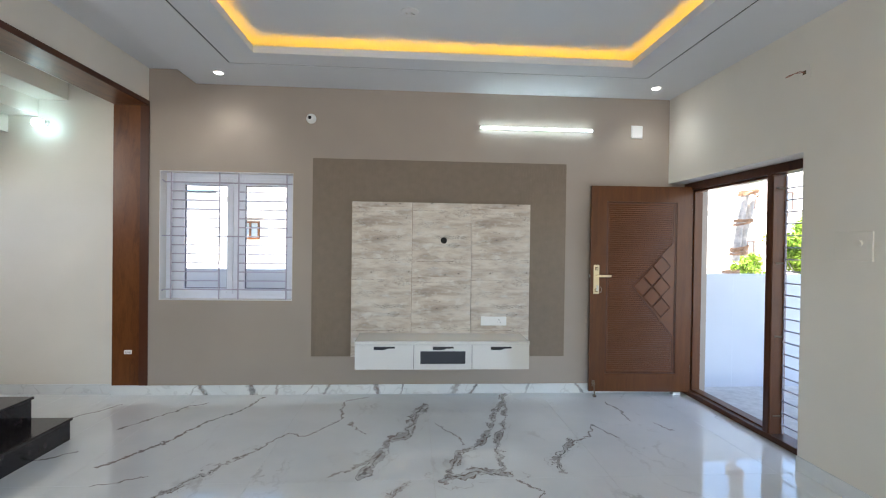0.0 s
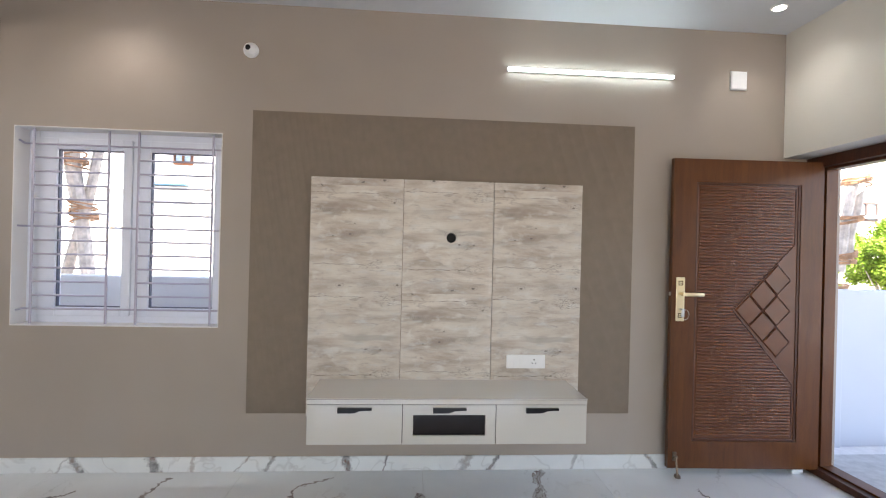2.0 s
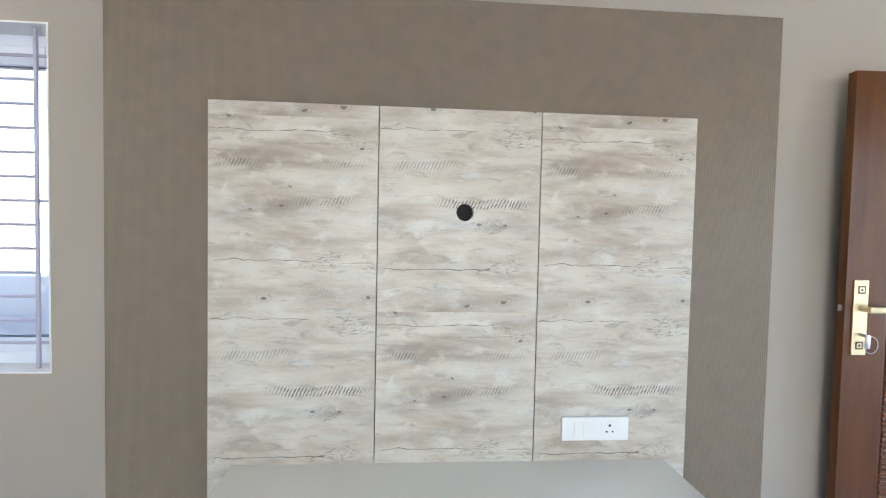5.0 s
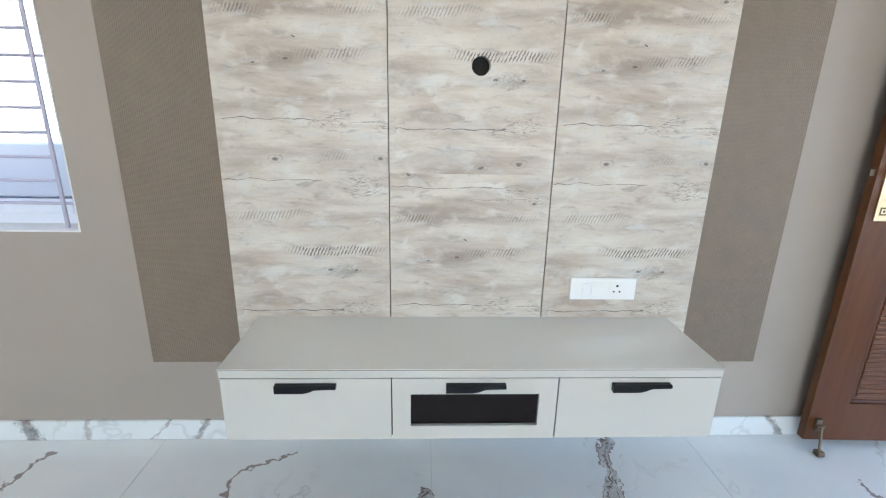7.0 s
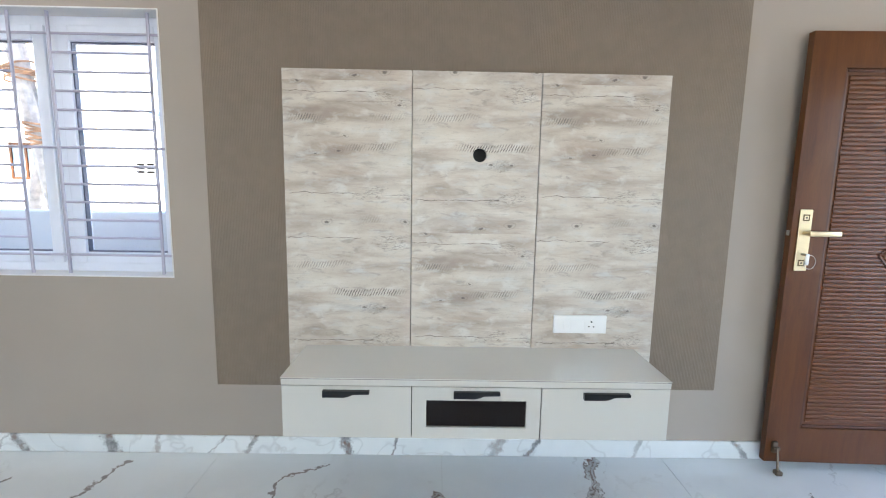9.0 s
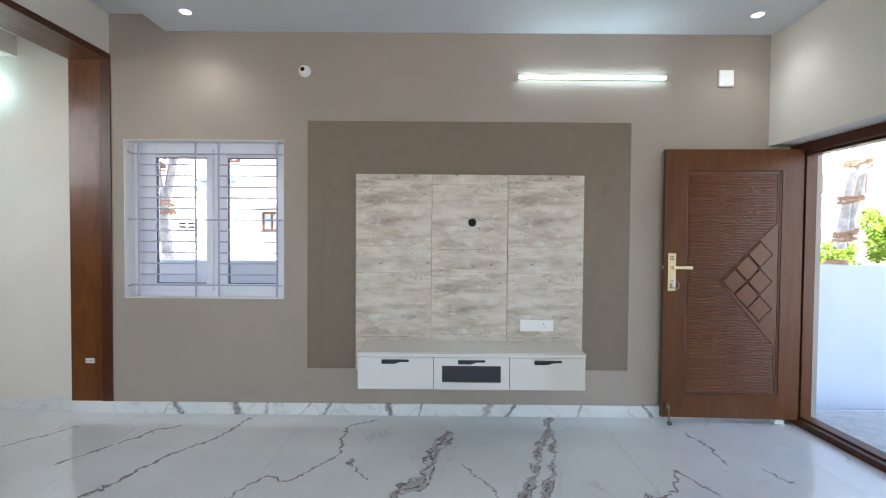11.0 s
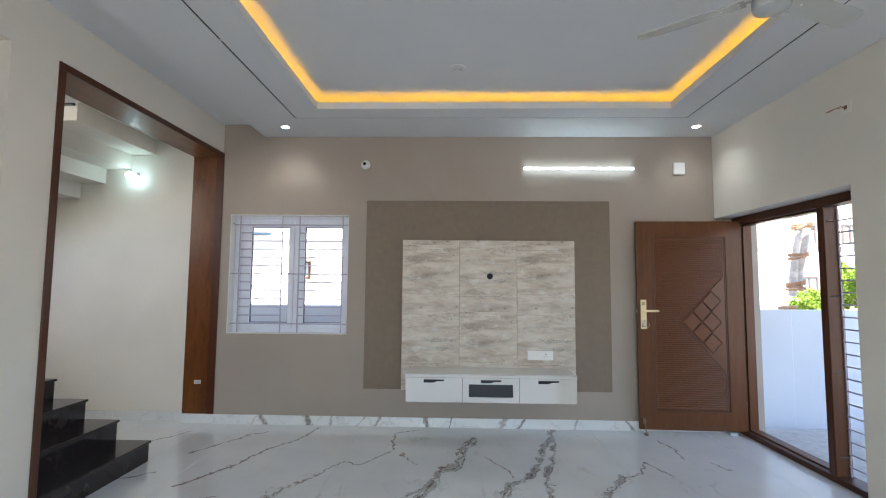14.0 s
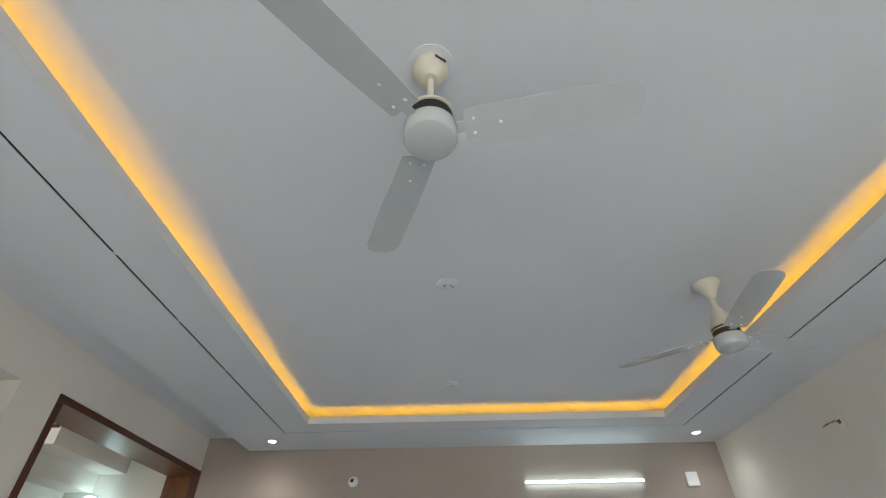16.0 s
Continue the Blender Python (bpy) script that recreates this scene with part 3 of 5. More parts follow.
# stairwell and the small lobby beside it
for name, dims in (("wall_stairwell_north", (-7.3, -3.305, FAR, 5.23, 0, 6.4)), ("wall_stairwell_west", (-7.3, -7.1, 2.4, FAR, 0, 6.4))):
    structure(name, boxed(*dims), CREAM, "cream painted stairwell wall")
# unseen side of the stairwell, opened only where its fill lamp is added
bm = bmesh.new()
for x0, x1, z0, z1 in ((-7.1, -6.3, 0, 6.4), (-4.7, -3.286, 0, 6.4), (-6.3, -4.7, 0, 2.1), (-6.3, -4.7, 3.2, 6.4)):
    box(bm, x0, x1, 2.6, 2.8, z0, z1)
structure("wall_stairwell_south", bm, CREAM, "unseen cream stairwell wall with an opening added for the fill lamp")
structure("wall_corner", boxed(-3.304, XW - 0.001, 5.056, 5.229, 0, 6.399), CREAM)
structure("wall_corner_head", boxed(-3.284, XW - 0.001, 4.9995, 5.0555, 2.944, 3.44), CREAM)
structure("ceiling_stairwell", boxed(-7.3, -2.95, 2.4, 5.23, 6.4, 6.55), CEILING)
structure("wall_stairwell_upper", boxed(-3.1, XW, 2.6, 5.06, 3.6, 6.4), CREAM)
bm = bmesh.new()
box(bm, -4.6, -4.4, 0.9, 2.6, 0, SLAB)
box(bm, -4.4, -3.286, 0.9, 1.1, 0, SLAB)
structure("wall_lobby", bm, CREAM, "cream painted lobby wall")
# unseen block, added to shade the porch and the compound wall
structure("roof_shade_block", boxed(-3.3, 5.6, YS - 0.23, 5.23, SLAB + 0.15, 3.8), OUTER)
structure("slab", boxed(-4.6, 2.9, YS - 0.23, 5.0, SLAB, SLAB + 0.14), CEILING, "white painted ceiling slab")

# false ceiling with its tray, shadow groove and cove lip
TX0, TX1, TY0, TY1 = -1.665, 1.628, -1.35, 4.16      # tray opening
GX0, GX1, GY0, GY1 = -1.952, 1.893, -1.65, 4.408     # groove centre line
g = 0.0075
bm = bmesh.new()
box(bm, -2.504, GX0 - g, YS, YN, CEIL, SLAB)
box(bm, GX1 + g, XE, YS, YN, CEIL, SLAB)
box(bm, GX0 - g, GX1 + g, GY1 + g, YN, CEIL, SLAB)
box(bm, GX0 - g, GX1 + g, YS, GY0 - g, CEIL, SLAB)
t = 0.012
for x0, x1, y0, y1 in ((GX0 + g, TX0 - t, GY0 + g, GY1 - g), (TX1 + t, GX1 - g, GY0 + g, GY1 - g), (TX0 - t, TX1 + t, TY1 + t, GY1 - g), (TX0 - t, TX1 + t, GY0 + g, TY0 - t)):
    box(bm, x0, x1, y0, y1, CEIL, CEIL + 0.014)
for x0, x1, y0, y1 in ((TX0 - t, TX0, TY0 - t, TY1 + t), (TX1, TX1 + t, TY0 - t, TY1 + t), (TX0, TX1, TY1, TY1 + t), (TX0, TX1, TY0 - t, TY0)):
    box(bm, x0, x1, y0, y1, CEIL + 0.0, CEIL + 0.062)
for y in (1.556, 2.216, 2.923):
    box(bm, GX0 - g, GX0 + g, y - 0.012, y + 0.012, CEIL + 0.001, CEIL + 0.0038)
structure("ceiling", bm, CEILING, "white false ceiling with a recessed tray and shadow groove")
# the groove's shade, put in as a near-black filling 4 mm up
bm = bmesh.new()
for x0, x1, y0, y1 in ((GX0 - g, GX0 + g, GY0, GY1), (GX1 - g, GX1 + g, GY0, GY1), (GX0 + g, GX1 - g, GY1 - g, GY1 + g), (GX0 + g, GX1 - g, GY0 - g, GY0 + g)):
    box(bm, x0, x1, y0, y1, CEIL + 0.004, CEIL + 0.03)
structure("groove_shade", bm, DARK)

# ground floor
structure("floor", boxed(-7.1, 2.66, YS, FAR, -0.12, -0.004), GROUT, "polished white marble tile floor with grey-brown veins")

# baseboards of marble
for name, dims in (("baseboard_north", (XW + 0.0, 2.6, YN - 0.012, YN, 0, 0.1)), ("baseboard_lining", (-3.308, XW - 0.001, YN - 0.004, 5.056, 0, 0.0995)), ("baseboard_stair", (-7.1, -3.31, FAR - 0.012, FAR, 0, 0.1)),
                   ("baseboard_west", (XW, XW + 0.012, 2.49, 2.8, 0, 0.1)), ("baseboard_west_south", (XW, XW + 0.012, YS, 1.2, 0, 0.1)),
                   ("baseboard_east", (XE - 0.012, XE, YS, 3.256, 0, 0.1))):
    structure(name, boxed(*dims, bevel=0.002), SKIRT if "east" not in name else SKIRT_PALE, "white veined marble skirting")

# ---------- living room: built-in things ----------


def lined_opening():
    """Walnut lining and edge bands round the opening to the stairs."""
    p = thing("opening_lining", "walnut laminate lining round the stair opening", "door lining", pose(-3.1, 4.98, 0.1))
    inv = p.matrix_world.inverted()

    def put(name, bm, mat, label=""):
        bmesh.ops.transform(bm, matrix=inv, verts=bm.verts)
        return part(name, bm, mat, p, label)
    put("jamb_board", boxed(-3.305, -3.04, 5.0, 5.055, 0.1, 2.925, bevel=0.002), WALNUT_UP)
    put("jamb_edge_band", boxed(-3.04, XW + 0.012, 4.99, 4.9995, 0.1, 2.965, bevel=0.003), WALNUT_EDGE)
    put("jamb_return", boxed(-3.04, -2.968, 5.0, 5.055, 0.1, 2.925), WALNUT_EDGE)
    put("head_board", boxed(-3.305, XW - 0.001, 2.85, 5.054, 2.925, 2.943, bevel=0.002), WALNUT_FLAT)
    put("head_edge_band", boxed(XW, XW + 0.014, 2.812, 4.989, 2.915, 2.965, bevel=0.003), WALNUT_EDGE)
    put("near_jamb_board", boxed(-3.305, XW - 0.001, 2.852, 2.87, 0.0, 2.923), WALNUT_UP)
    put("near_edge_band", boxed(XW, XW + 0.014, 2.812, 2.862, 0.14, 2.914, bevel=0.003), WALNUT_EDGE)
    return p


lined_opening()
sticker = thing("switch_plate", "small white plate on the walnut lining", "switch plate", pose(-3.145, 4.998, 0.438))
part("plate", boxed(-0.036, 0.036, -0.006, 0.002, -0.02, 0.02, bevel=0.002), WHITE_PLASTIC, sticker)
for x in (-0.018, 0.004, 0.02):
    part("marking", boxed(x - 0.006, x + 0.006, -0.0075, -0.006, -0.008, 0.006), STEEL, sticker)


def flight():
    """Black granite steps and the stepped soffit of the flight above."""
    rise, run = 0.1685, 0.2865
    st = thing("staircase", "black granite steps rising to a half landing", "stairs", pose(-2.95, 3.4, 0))
    inv = st.matrix_world.inverted()
    for i in range(11):
        x1 = -2.935 - i * run
        z = rise * (i + 1)
        bm = boxed(-6.1, x1 - 0.012, 2.83, 3.925, z - rise + (0 if i else 0.0), z - 0.022)
        bmesh.ops.transform(bm, matrix=inv, verts=bm.verts)
        part("riser", bm, GRANITE, st)
        bm = boxed(x1 - run - 0.02, x1, 2.822, 3.94, z - 0.021, z, bevel=0.004)
        bmesh.ops.transform(bm, matrix=inv, verts=bm.verts)
        part("tread", bm, GRANITE, st)
    up = thing("upper_flight", "cream plastered underside of the upper stair flight", "stairs", pose(-4.4, 4.5, 0))
    inv = up.matrix_world.inverted()
    step_x, step_z, x0, z0 = 0.2855, 0.168, -4.919, 2.293
    outline = []
    for i in range(-4, 7):
        outline += [(x0 + (i - 1) * step_x, z0 + i * step_z), (x0 + i * step_x, z0 + i * step_z)]
    top = []
    for i in range(-4, 7):
        top += [(x0 + (i - 1) * step_x - 0.02, z0 + i * step_z + 0.135), (x0 + i * step_x - 0.02, z0 + i * step_z + 0.135)]
    top[0] = (outline[0][0], top[0][1])
    top[-1] = (outline[-1][0], top[-1][1])
    bm = extrude_xz(outline + top[::-1], 3.93, FAR - 0.002)
    bmesh.ops.transform(bm, matrix=inv, verts=bm.verts)
    part("stepped_soffit", bm, CREAM, up)
    for i in range(-4, 7):
        bm = boxed(x0 + (i - 1) * step_x - 0.025, x0 + i * step_x - 0.022, 3.91, FAR - 0.004, z0 + i * step_z + 0.136, z0 + i * step_z + 0.158, bevel=0.003)
        bmesh.ops.transform(bm, matrix=inv, verts=bm.verts)
        part("tread", bm, GRANITE, up)
    structure("landing", boxed(-7.1, -6.1, 2.8, FAR, 1.7, 1.86), CREAM)


flight()

bulb = thing("wall_bulb", "lit white LED bulb in a wall holder", "lamp", pose(-3.985, FAR - 0.002, 2.73))
part("holder", lathe([(0.032, 0.0), (0.032, 0.015), (0.024, 0.02), (0.024, 0.05), (0.018, 0.055)], 24), WHITE_PLASTIC, bulb).matrix_local = pose(0, 0, 0, 90, 0, 0)
part("globe", lathe([(0.012, 0.0), (0.02, 0.02), (0.036, 0.05), (0.043, 0.075), (0.038, 0.1), (0.02, 0.116), (0.0, 0.12)], 24), BULB, bulb, "lit frosted globe", True).matrix_local = pose(0, -0.05, 0, 112, 0, 0)


def window():
    """White casement window with its steel grille."""
    w = tagged(new("window_1"), "white uPVC casement window, shut", kind="structure")
    w.matrix_world = pose(-2.19, 5.1, WIN[2])
    inv = w.matrix_world.inverted()

    def put(name, bm, mat, parent=None, label="", smooth=False):
        bmesh.ops.transform(bm, matrix=inv, verts=bm.verts)
        return part(name, bm, mat, parent or w, label, smooth)
    x0, x1, z0, z1 = WIN
    fr = bmesh.new()
    for a, b, c, d in ((x0, -2.78, z0, z1), (-1.56, x1, z0, z1), (-2.17, -2.11, z0 + 0.06, z1 - 0.06), (-2.78, -1.56, z0, z0 + 0.06), (-2.78, -1.56, z1 - 0.06, z1)):
        box(fr, a, b, 5.121, 5.19, c, d, 0.004)
    put("window_frame", fr, UPVC)
    for sx0, sx1, gx0, gx1 in ((-2.775, -2.172, -2.66, -2.23), (-2.108, -1.562, -2.05, -1.62)):
        sash = bmesh.new()
        sz0, sz1, gz0, gz1 = z0 + 0.05, z1 - 0.05, 1.075, 2.148
        for a, b, c, d in ((sx0, gx0, sz0, sz1), (gx1, sx1, sz0, sz1), (gx0, gx1, sz0, gz0), (gx0, gx1, gz1, sz1)):
            box(sash, a, b, 5.108, 5.17, c, d, 0.005)
        leaf = put("sash", sash, UPVC)
        bead = bmesh.new()
        for a, b, c, d in ((gx0, gx0 + 0.007, gz0, gz1), (gx1 - 0.007, gx1, gz0, gz1), (gx0 + 0.007, gx1 - 0.007, gz0, gz0 + 0.007), (gx0 + 0.007, gx1 - 0.007, gz1 - 0.007, gz1)):
            box(bead, a, b, 5.125, 5.15, c, d)
        put("gasket", bead, GASKET, leaf)
        pane = put("pane", boxed(gx0 + 0.002, gx1 - 0.002, 5.136, 5.14, gz0 + 0.002, gz1 - 0.002), GLASS, leaf)
        pane.visible_shadow = False
    grille = thing("window_grille", "white painted steel bar grille in the window, greyed as if backlit", "window grille", pose(-2.19, 5.05, WIN[2]))
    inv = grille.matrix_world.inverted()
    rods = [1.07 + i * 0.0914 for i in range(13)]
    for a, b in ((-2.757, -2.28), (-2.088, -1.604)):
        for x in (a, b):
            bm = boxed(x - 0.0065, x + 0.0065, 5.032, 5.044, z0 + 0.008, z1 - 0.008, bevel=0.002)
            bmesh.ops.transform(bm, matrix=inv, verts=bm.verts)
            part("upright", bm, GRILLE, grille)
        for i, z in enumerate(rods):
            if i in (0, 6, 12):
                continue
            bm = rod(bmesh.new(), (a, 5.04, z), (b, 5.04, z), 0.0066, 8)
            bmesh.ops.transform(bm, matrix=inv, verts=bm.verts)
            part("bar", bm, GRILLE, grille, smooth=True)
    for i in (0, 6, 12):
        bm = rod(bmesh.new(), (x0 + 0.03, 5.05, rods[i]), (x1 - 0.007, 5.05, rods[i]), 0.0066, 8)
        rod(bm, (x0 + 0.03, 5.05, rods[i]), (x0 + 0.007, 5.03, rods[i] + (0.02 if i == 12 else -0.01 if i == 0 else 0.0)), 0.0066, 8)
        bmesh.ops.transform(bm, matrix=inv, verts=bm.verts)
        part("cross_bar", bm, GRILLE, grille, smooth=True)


window()


def media_wall():
    """Fluted backing, three rustic plank panels, floating drawer unit."""
    x0, x1, z0, z1 = -1.332, 1.322, 0.394, 2.435
    pitch = 0.0078
    n = int((x1 - x0) / pitch)
    prof = []
    for i in range(n):
        a = x0 + (x1 - x0) * i / n
        s = (x1 - x0) / n
        prof += [(a, 4.9893), (a + 0.12 * s, 4.9885), (a + 0.26 * s, 4.98825), (a + 0.44 * s, 4.9882), (a + 0.62 * s, 4.98825), (a + 0.76 * s, 4.9885), (a + 0.88 * s, 4.9893)]
    prof.append((x1, 4.9893))
    bm = bmesh.new()
    lo = [bm.verts.new((x, y, z0)) for x, y in prof]
    hi = [bm.verts.new((x, y, z1)) for x, y in prof]
    for i in range(len(prof) - 1):
        bm.faces.new((lo[i], lo[i + 1], hi[i + 1], hi[i]))
    fp = thing("fluted_panel", "taupe fluted laminate backing panel on the wall", "wall panel")
    part("fluted_face", bm, FLUTED, fp)
    part("backing_board", boxed(x0, x1, 4.9925, 4.9995, z0, z1), FLUTED, fp)
    for i in range(3):
        a, b = -0.915 + 0.61 * i, -0.305 + 0.61 * i
        p = thing("plank_panel", "whitewashed rustic wood laminate panel", "wall panel", pose((a + b) / 2, 4.93, 0.41), "plank panels behind the television place")
        ga, gb = (0.0 if i == 0 else 0.0018), (0.0 if i == 2 else 0.0018)
        face = bmesh.new()
        hx, hz, r = 0.02 - (a + b) / 2, 1.607 - 0.41, 0.033
        w0, w1, top = a + ga - (a + b) / 2, b - gb - (a + b) / 2, 1.99 - 0.41
        if i == 1:
            ring, outer = [], []
            steps = 40
            for k in range(steps):
                an = 2 * math.pi * k / steps
                c, s = math.cos(an), math.sin(an)
                ring.append((hx + r * c, hz + r * s))
                q = 0.12 / max(abs(c), abs(s))
                outer.append((hx + q * c, hz + q * s))
            inner_v = [face.verts.new((x, -0.035, z)) for x, z in ring]
            deep_v = [face.verts.new((x, 0.0, z)) for x, z in ring]
            outer_v = [face.verts.new((x, -0.035, z)) for x, z in outer]
            for k in range(steps):
                j = (k + 1) % steps
                face.faces.new((inner_v[k], inner_v[j], outer_v[j], outer_v[k]))
                face.faces.new((deep_v[k], deep_v[j], inner_v[j], inner_v[k]))
            for ax0, ax1, az0, az1 in ((w0, hx - 0.12, 0, top), (hx + 0.12, w1, 0, top), (hx - 0.12, hx + 0.12, 0, hz - 0.12), (hx - 0.12, hx + 0.12, hz + 0.12, top)):
                vs = [face.verts.new(c) for c in ((ax0, -0.035, az0), (ax1, -0.035, az0), (ax1, -0.035, az1), (ax0, -0.035, az1))]
                face.faces.new(vs)
            bmesh.ops.recalc_face_normals(face, faces=face.faces)
        else:
            box(face, w0, w1, -0.035, -0.017, 0, top, 0.0008)
        part("facing", face, RUSTIC_MID if i == 1 else RUSTIC, p)
        core = bmesh.new()
        if i == 1:
            box(core, w0, w1, 0.012, 0.055, 0, top)
        else:
            box(core, w0 + 0.001, w1 - 0.001, -0.016, 0.055, 0, top)
        # the middle core is near-black, painting in the shade inside the hole
        part("core", core, DARK if i == 1 else RUSTIC, p)
    # drawer unit
    c = thing("floating_tv_unit", "ivory gloss floating television unit with three drawers", "cabinet", pose(0, 4.695, 0.387))
    part("carcass", boxed(-0.822, 0.822, -0.18, 0.2, 0.0, 0.23), IVORY, c)
    part("top_board", boxed(-0.826, 0.826, -0.2, 0.2, 0.2335, 0.2605, bevel=0.001), IVORY, c)
    part("glass_top", boxed(-0.828, 0.828, -0.202, 0.2, 0.2625, 0.2665, bevel=0.001), IVORY_TOP, c, "ivory back-painted glass sheet")
    # dark sheet over the carcass: shade of the drawer gaps put in as colour
    part("gap_shade", boxed(-0.8225, 0.8225, -0.1812, -0.1804, 0.001, 0.2334), SEAM, c)
    part("seam", boxed(-0.8265, 0.8265, -0.2006, 0.19, 0.2606, 0.2624), SEAM, c)
    for i in range(3):
        a, b = -0.8255 + 0.5503 * i, -0.8255 + 0.5503 * (i + 1)
        front = bmesh.new()
        a, b = a + 0.0021, b - 0.0021
        if i == 1:
            ring_frame(front, (a, b, 0.0, 0.2305), (a + 0.06, b - 0.06, 0.05, 0.172), -0.2, -0.1815)
        else:
            box(front, a, b, -0.2, -0.1815, 0.0, 0.2305, 0.001)
        d = part("drawer_front", front, IVORY, c)
        if i == 1:
            part("dark_pane", boxed(a + 0.061, b - 0.061, -0.188, -0.183, 0.051, 0.171), SMOKED, d, "smoked glass pane")
        mid = (a + b) / 2
        out = [(-0.098, 0.199), (0.098, 0.199), (0.098, 0.186), (0.03, 0.184), (0.012, 0.176), (-0.008, 0.171), (-0.098, 0.171)]
        hb = extrude_xz([(mid + x, z + 0.017) for x, z in out], -0.222, -0.2005)
        bmesh.ops.bevel(hb, geom=list(hb.edges), offset=0.0012, segments=1, affect="EDGES")
        part("handle", hb, BLACK, d, "black handle with a tapered end")


media_wall()

sock = thing("socket_plate", "white switch and three-pin socket plate", "socket", pose(0.545, 4.893, 0.782))
part("plate", boxed(-0.133, 0.133, -0.011, 0.0015, -0.046, 0.046, bevel=0.003), WHITE_PLASTIC, sock)
part("rocker", boxed(-0.085, -0.052, -0.0145, -0.011, -0.026, 0.026, bevel=0.002), WHITE_PLASTIC, sock)
part("blank_module", boxed(-0.048, 0.018, -0.0125, -0.011, -0.028, 0.028, bevel=0.001), WHITE_PLASTIC, sock)
part("socket_module", boxed(0.022, 0.09, -0.0128, -0.011, -0.03, 0.03, bevel=0.001), WHITE_PLASTIC, sock)
for dx, dz, r in ((0.056, 0.014, 0.005), (0.044, -0.01, 0.0037), (0.068, -0.01, 0.0037)):
    part("pin_hole", rod(bmesh.new(), (dx, -0.0134, dz), (dx, -0.0126, dz), r, 12), INK, sock)

tube = thing("tube_light", "lit cool white LED batten on the wall", "lamp", pose(0.99, 4.998, 2.793))
part("housing", boxed(-0.602, 0.602, -0.014, 0.0, -0.009, 0.015, bevel=0.002), WHITE_PLASTIC, tube)
part("diffuser", boxed(-0.594, 0.594, -0.034, -0.0145, -0.007, 0.0125, bevel=0.005), TUBE, tube, "glowing diffuser")
for x in (-1, 1):
    part("end_cap", boxed(x * 0.602, x * 0.5945, -0.037, -0.0142, -0.009, 0.0145, bevel=0.002), WHITE_PLASTIC, tube)

sbox = thing("blank_plate", "white blank cover plate on the wall", "switch plate", pose(2.085, 4.998, 2.8))
part("back_box", boxed(-0.062, 0.062, -0.012, 0.0, -0.068, 0.068, bevel=0.004), WHITE_PLASTIC, sbox)
part("cover", boxed(-0.056, 0.056, -0.017, -0.012, -0.062, 0.062, bevel=0.003), WHITE_PLASTIC, sbox)

cctv = thing("dome_camera", "white dome security camera on the wall", "security camera", pose(-1.355, 4.998, 2.837))
part("base", lathe([(0.05, 0.0), (0.05, 0.012), (0.046, 0.02), (0.04, 0.022)], 32), WHITE_PLASTIC, cctv, smooth=True).matrix_local = pose(0, 0, 0, 90, 0, 0)
part("dome", lathe([(0.042, 0.018), (0.04, 0.034), (0.033, 0.048), (0.022, 0.058), (0.0, 0.062)], 32), WHITE_PLASTIC, cctv, smooth=True).matrix_local = pose(0, 0, 0, 90, 0, 0)
part("lens", lathe([(0.018, 0.0), (0.018, 0.012), (0.012, 0.016), (0.0, 0.017)], 24), BLACK, cctv, "black lens", True).matrix_local = pose(-0.004, -0.047, 0.0, 92, 0, 0)

for x, y in ((-2.15, 4.665), (2.11, 4.655)):
    dl = thing("downlight", "lit recessed white downlight in the ceiling", "lamp", pose(x, y, CEIL), "ceiling downlights")
    part("ring", lathe([(0.036, -0.004), (0.05, -0.004), (0.05, 0.001), (0.036, 0.001), (0.036, -0.0039)], 32), WHITE_PLASTIC, dl, smooth=True)
    part("lens", lathe([(0.0, -0.0075), (0.03, -0.0072), (0.036, -0.0045)], 32), SPOT_GLOW, dl, "glowing lens")

# amber strip hidden behind the cove lip
strip = thing("cove_strip", "amber LED strip hidden in the ceiling cove", "lamp", pose(0, 1.4, CEIL + 0.02))
inv = strip.matrix_world.inverted()
led = random.Random(11)
for x0, x1, y0, y1 in ((TX0 - 0.075, TX0 - 0.063, TY0 - 0.06, TY1 + 0.06), (TX1 + 0.063, TX1 + 0.075, TY0 - 0.06, TY1 + 0.06), (TX0 - 0.055, TX1 + 0.055, TY1 + 0.063, TY1 + 0.075), (TX0 - 0.055, TX1 + 0.055, TY0 - 0.075, TY0 - 0.063)):
    bm = bmesh.new()
    along_y = y1 - y0 > x1 - x0
    n = 34 if along_y else 20
    drift = 0.0
    for i in range(n):
        drift = max(-0.022, min(0.03, drift + led.uniform(-0.014, 0.014)))
        rise = led.uniform(0.0, 0.012)
        if along_y:
            box(bm, x0 + drift, x1 + drift, y0 + (y1 - y0) * i / n, y0 + (y1 - y0) * (i + 0.97) / n, CEIL + 0.0145 + rise, CEIL + 0.0225 + rise)
        else:
            box(bm, x0 + (x1 - x0) * i / n, x0 + (x1 - x0) * (i + 0.97) / n, y0 + drift, y1 + drift, CEIL + 0.0145 + rise, CEIL + 0.0225 + rise)
    bmesh.ops.transform(bm, matrix=inv, verts=bm.verts)
    part("led_run", bm, COVE, strip)

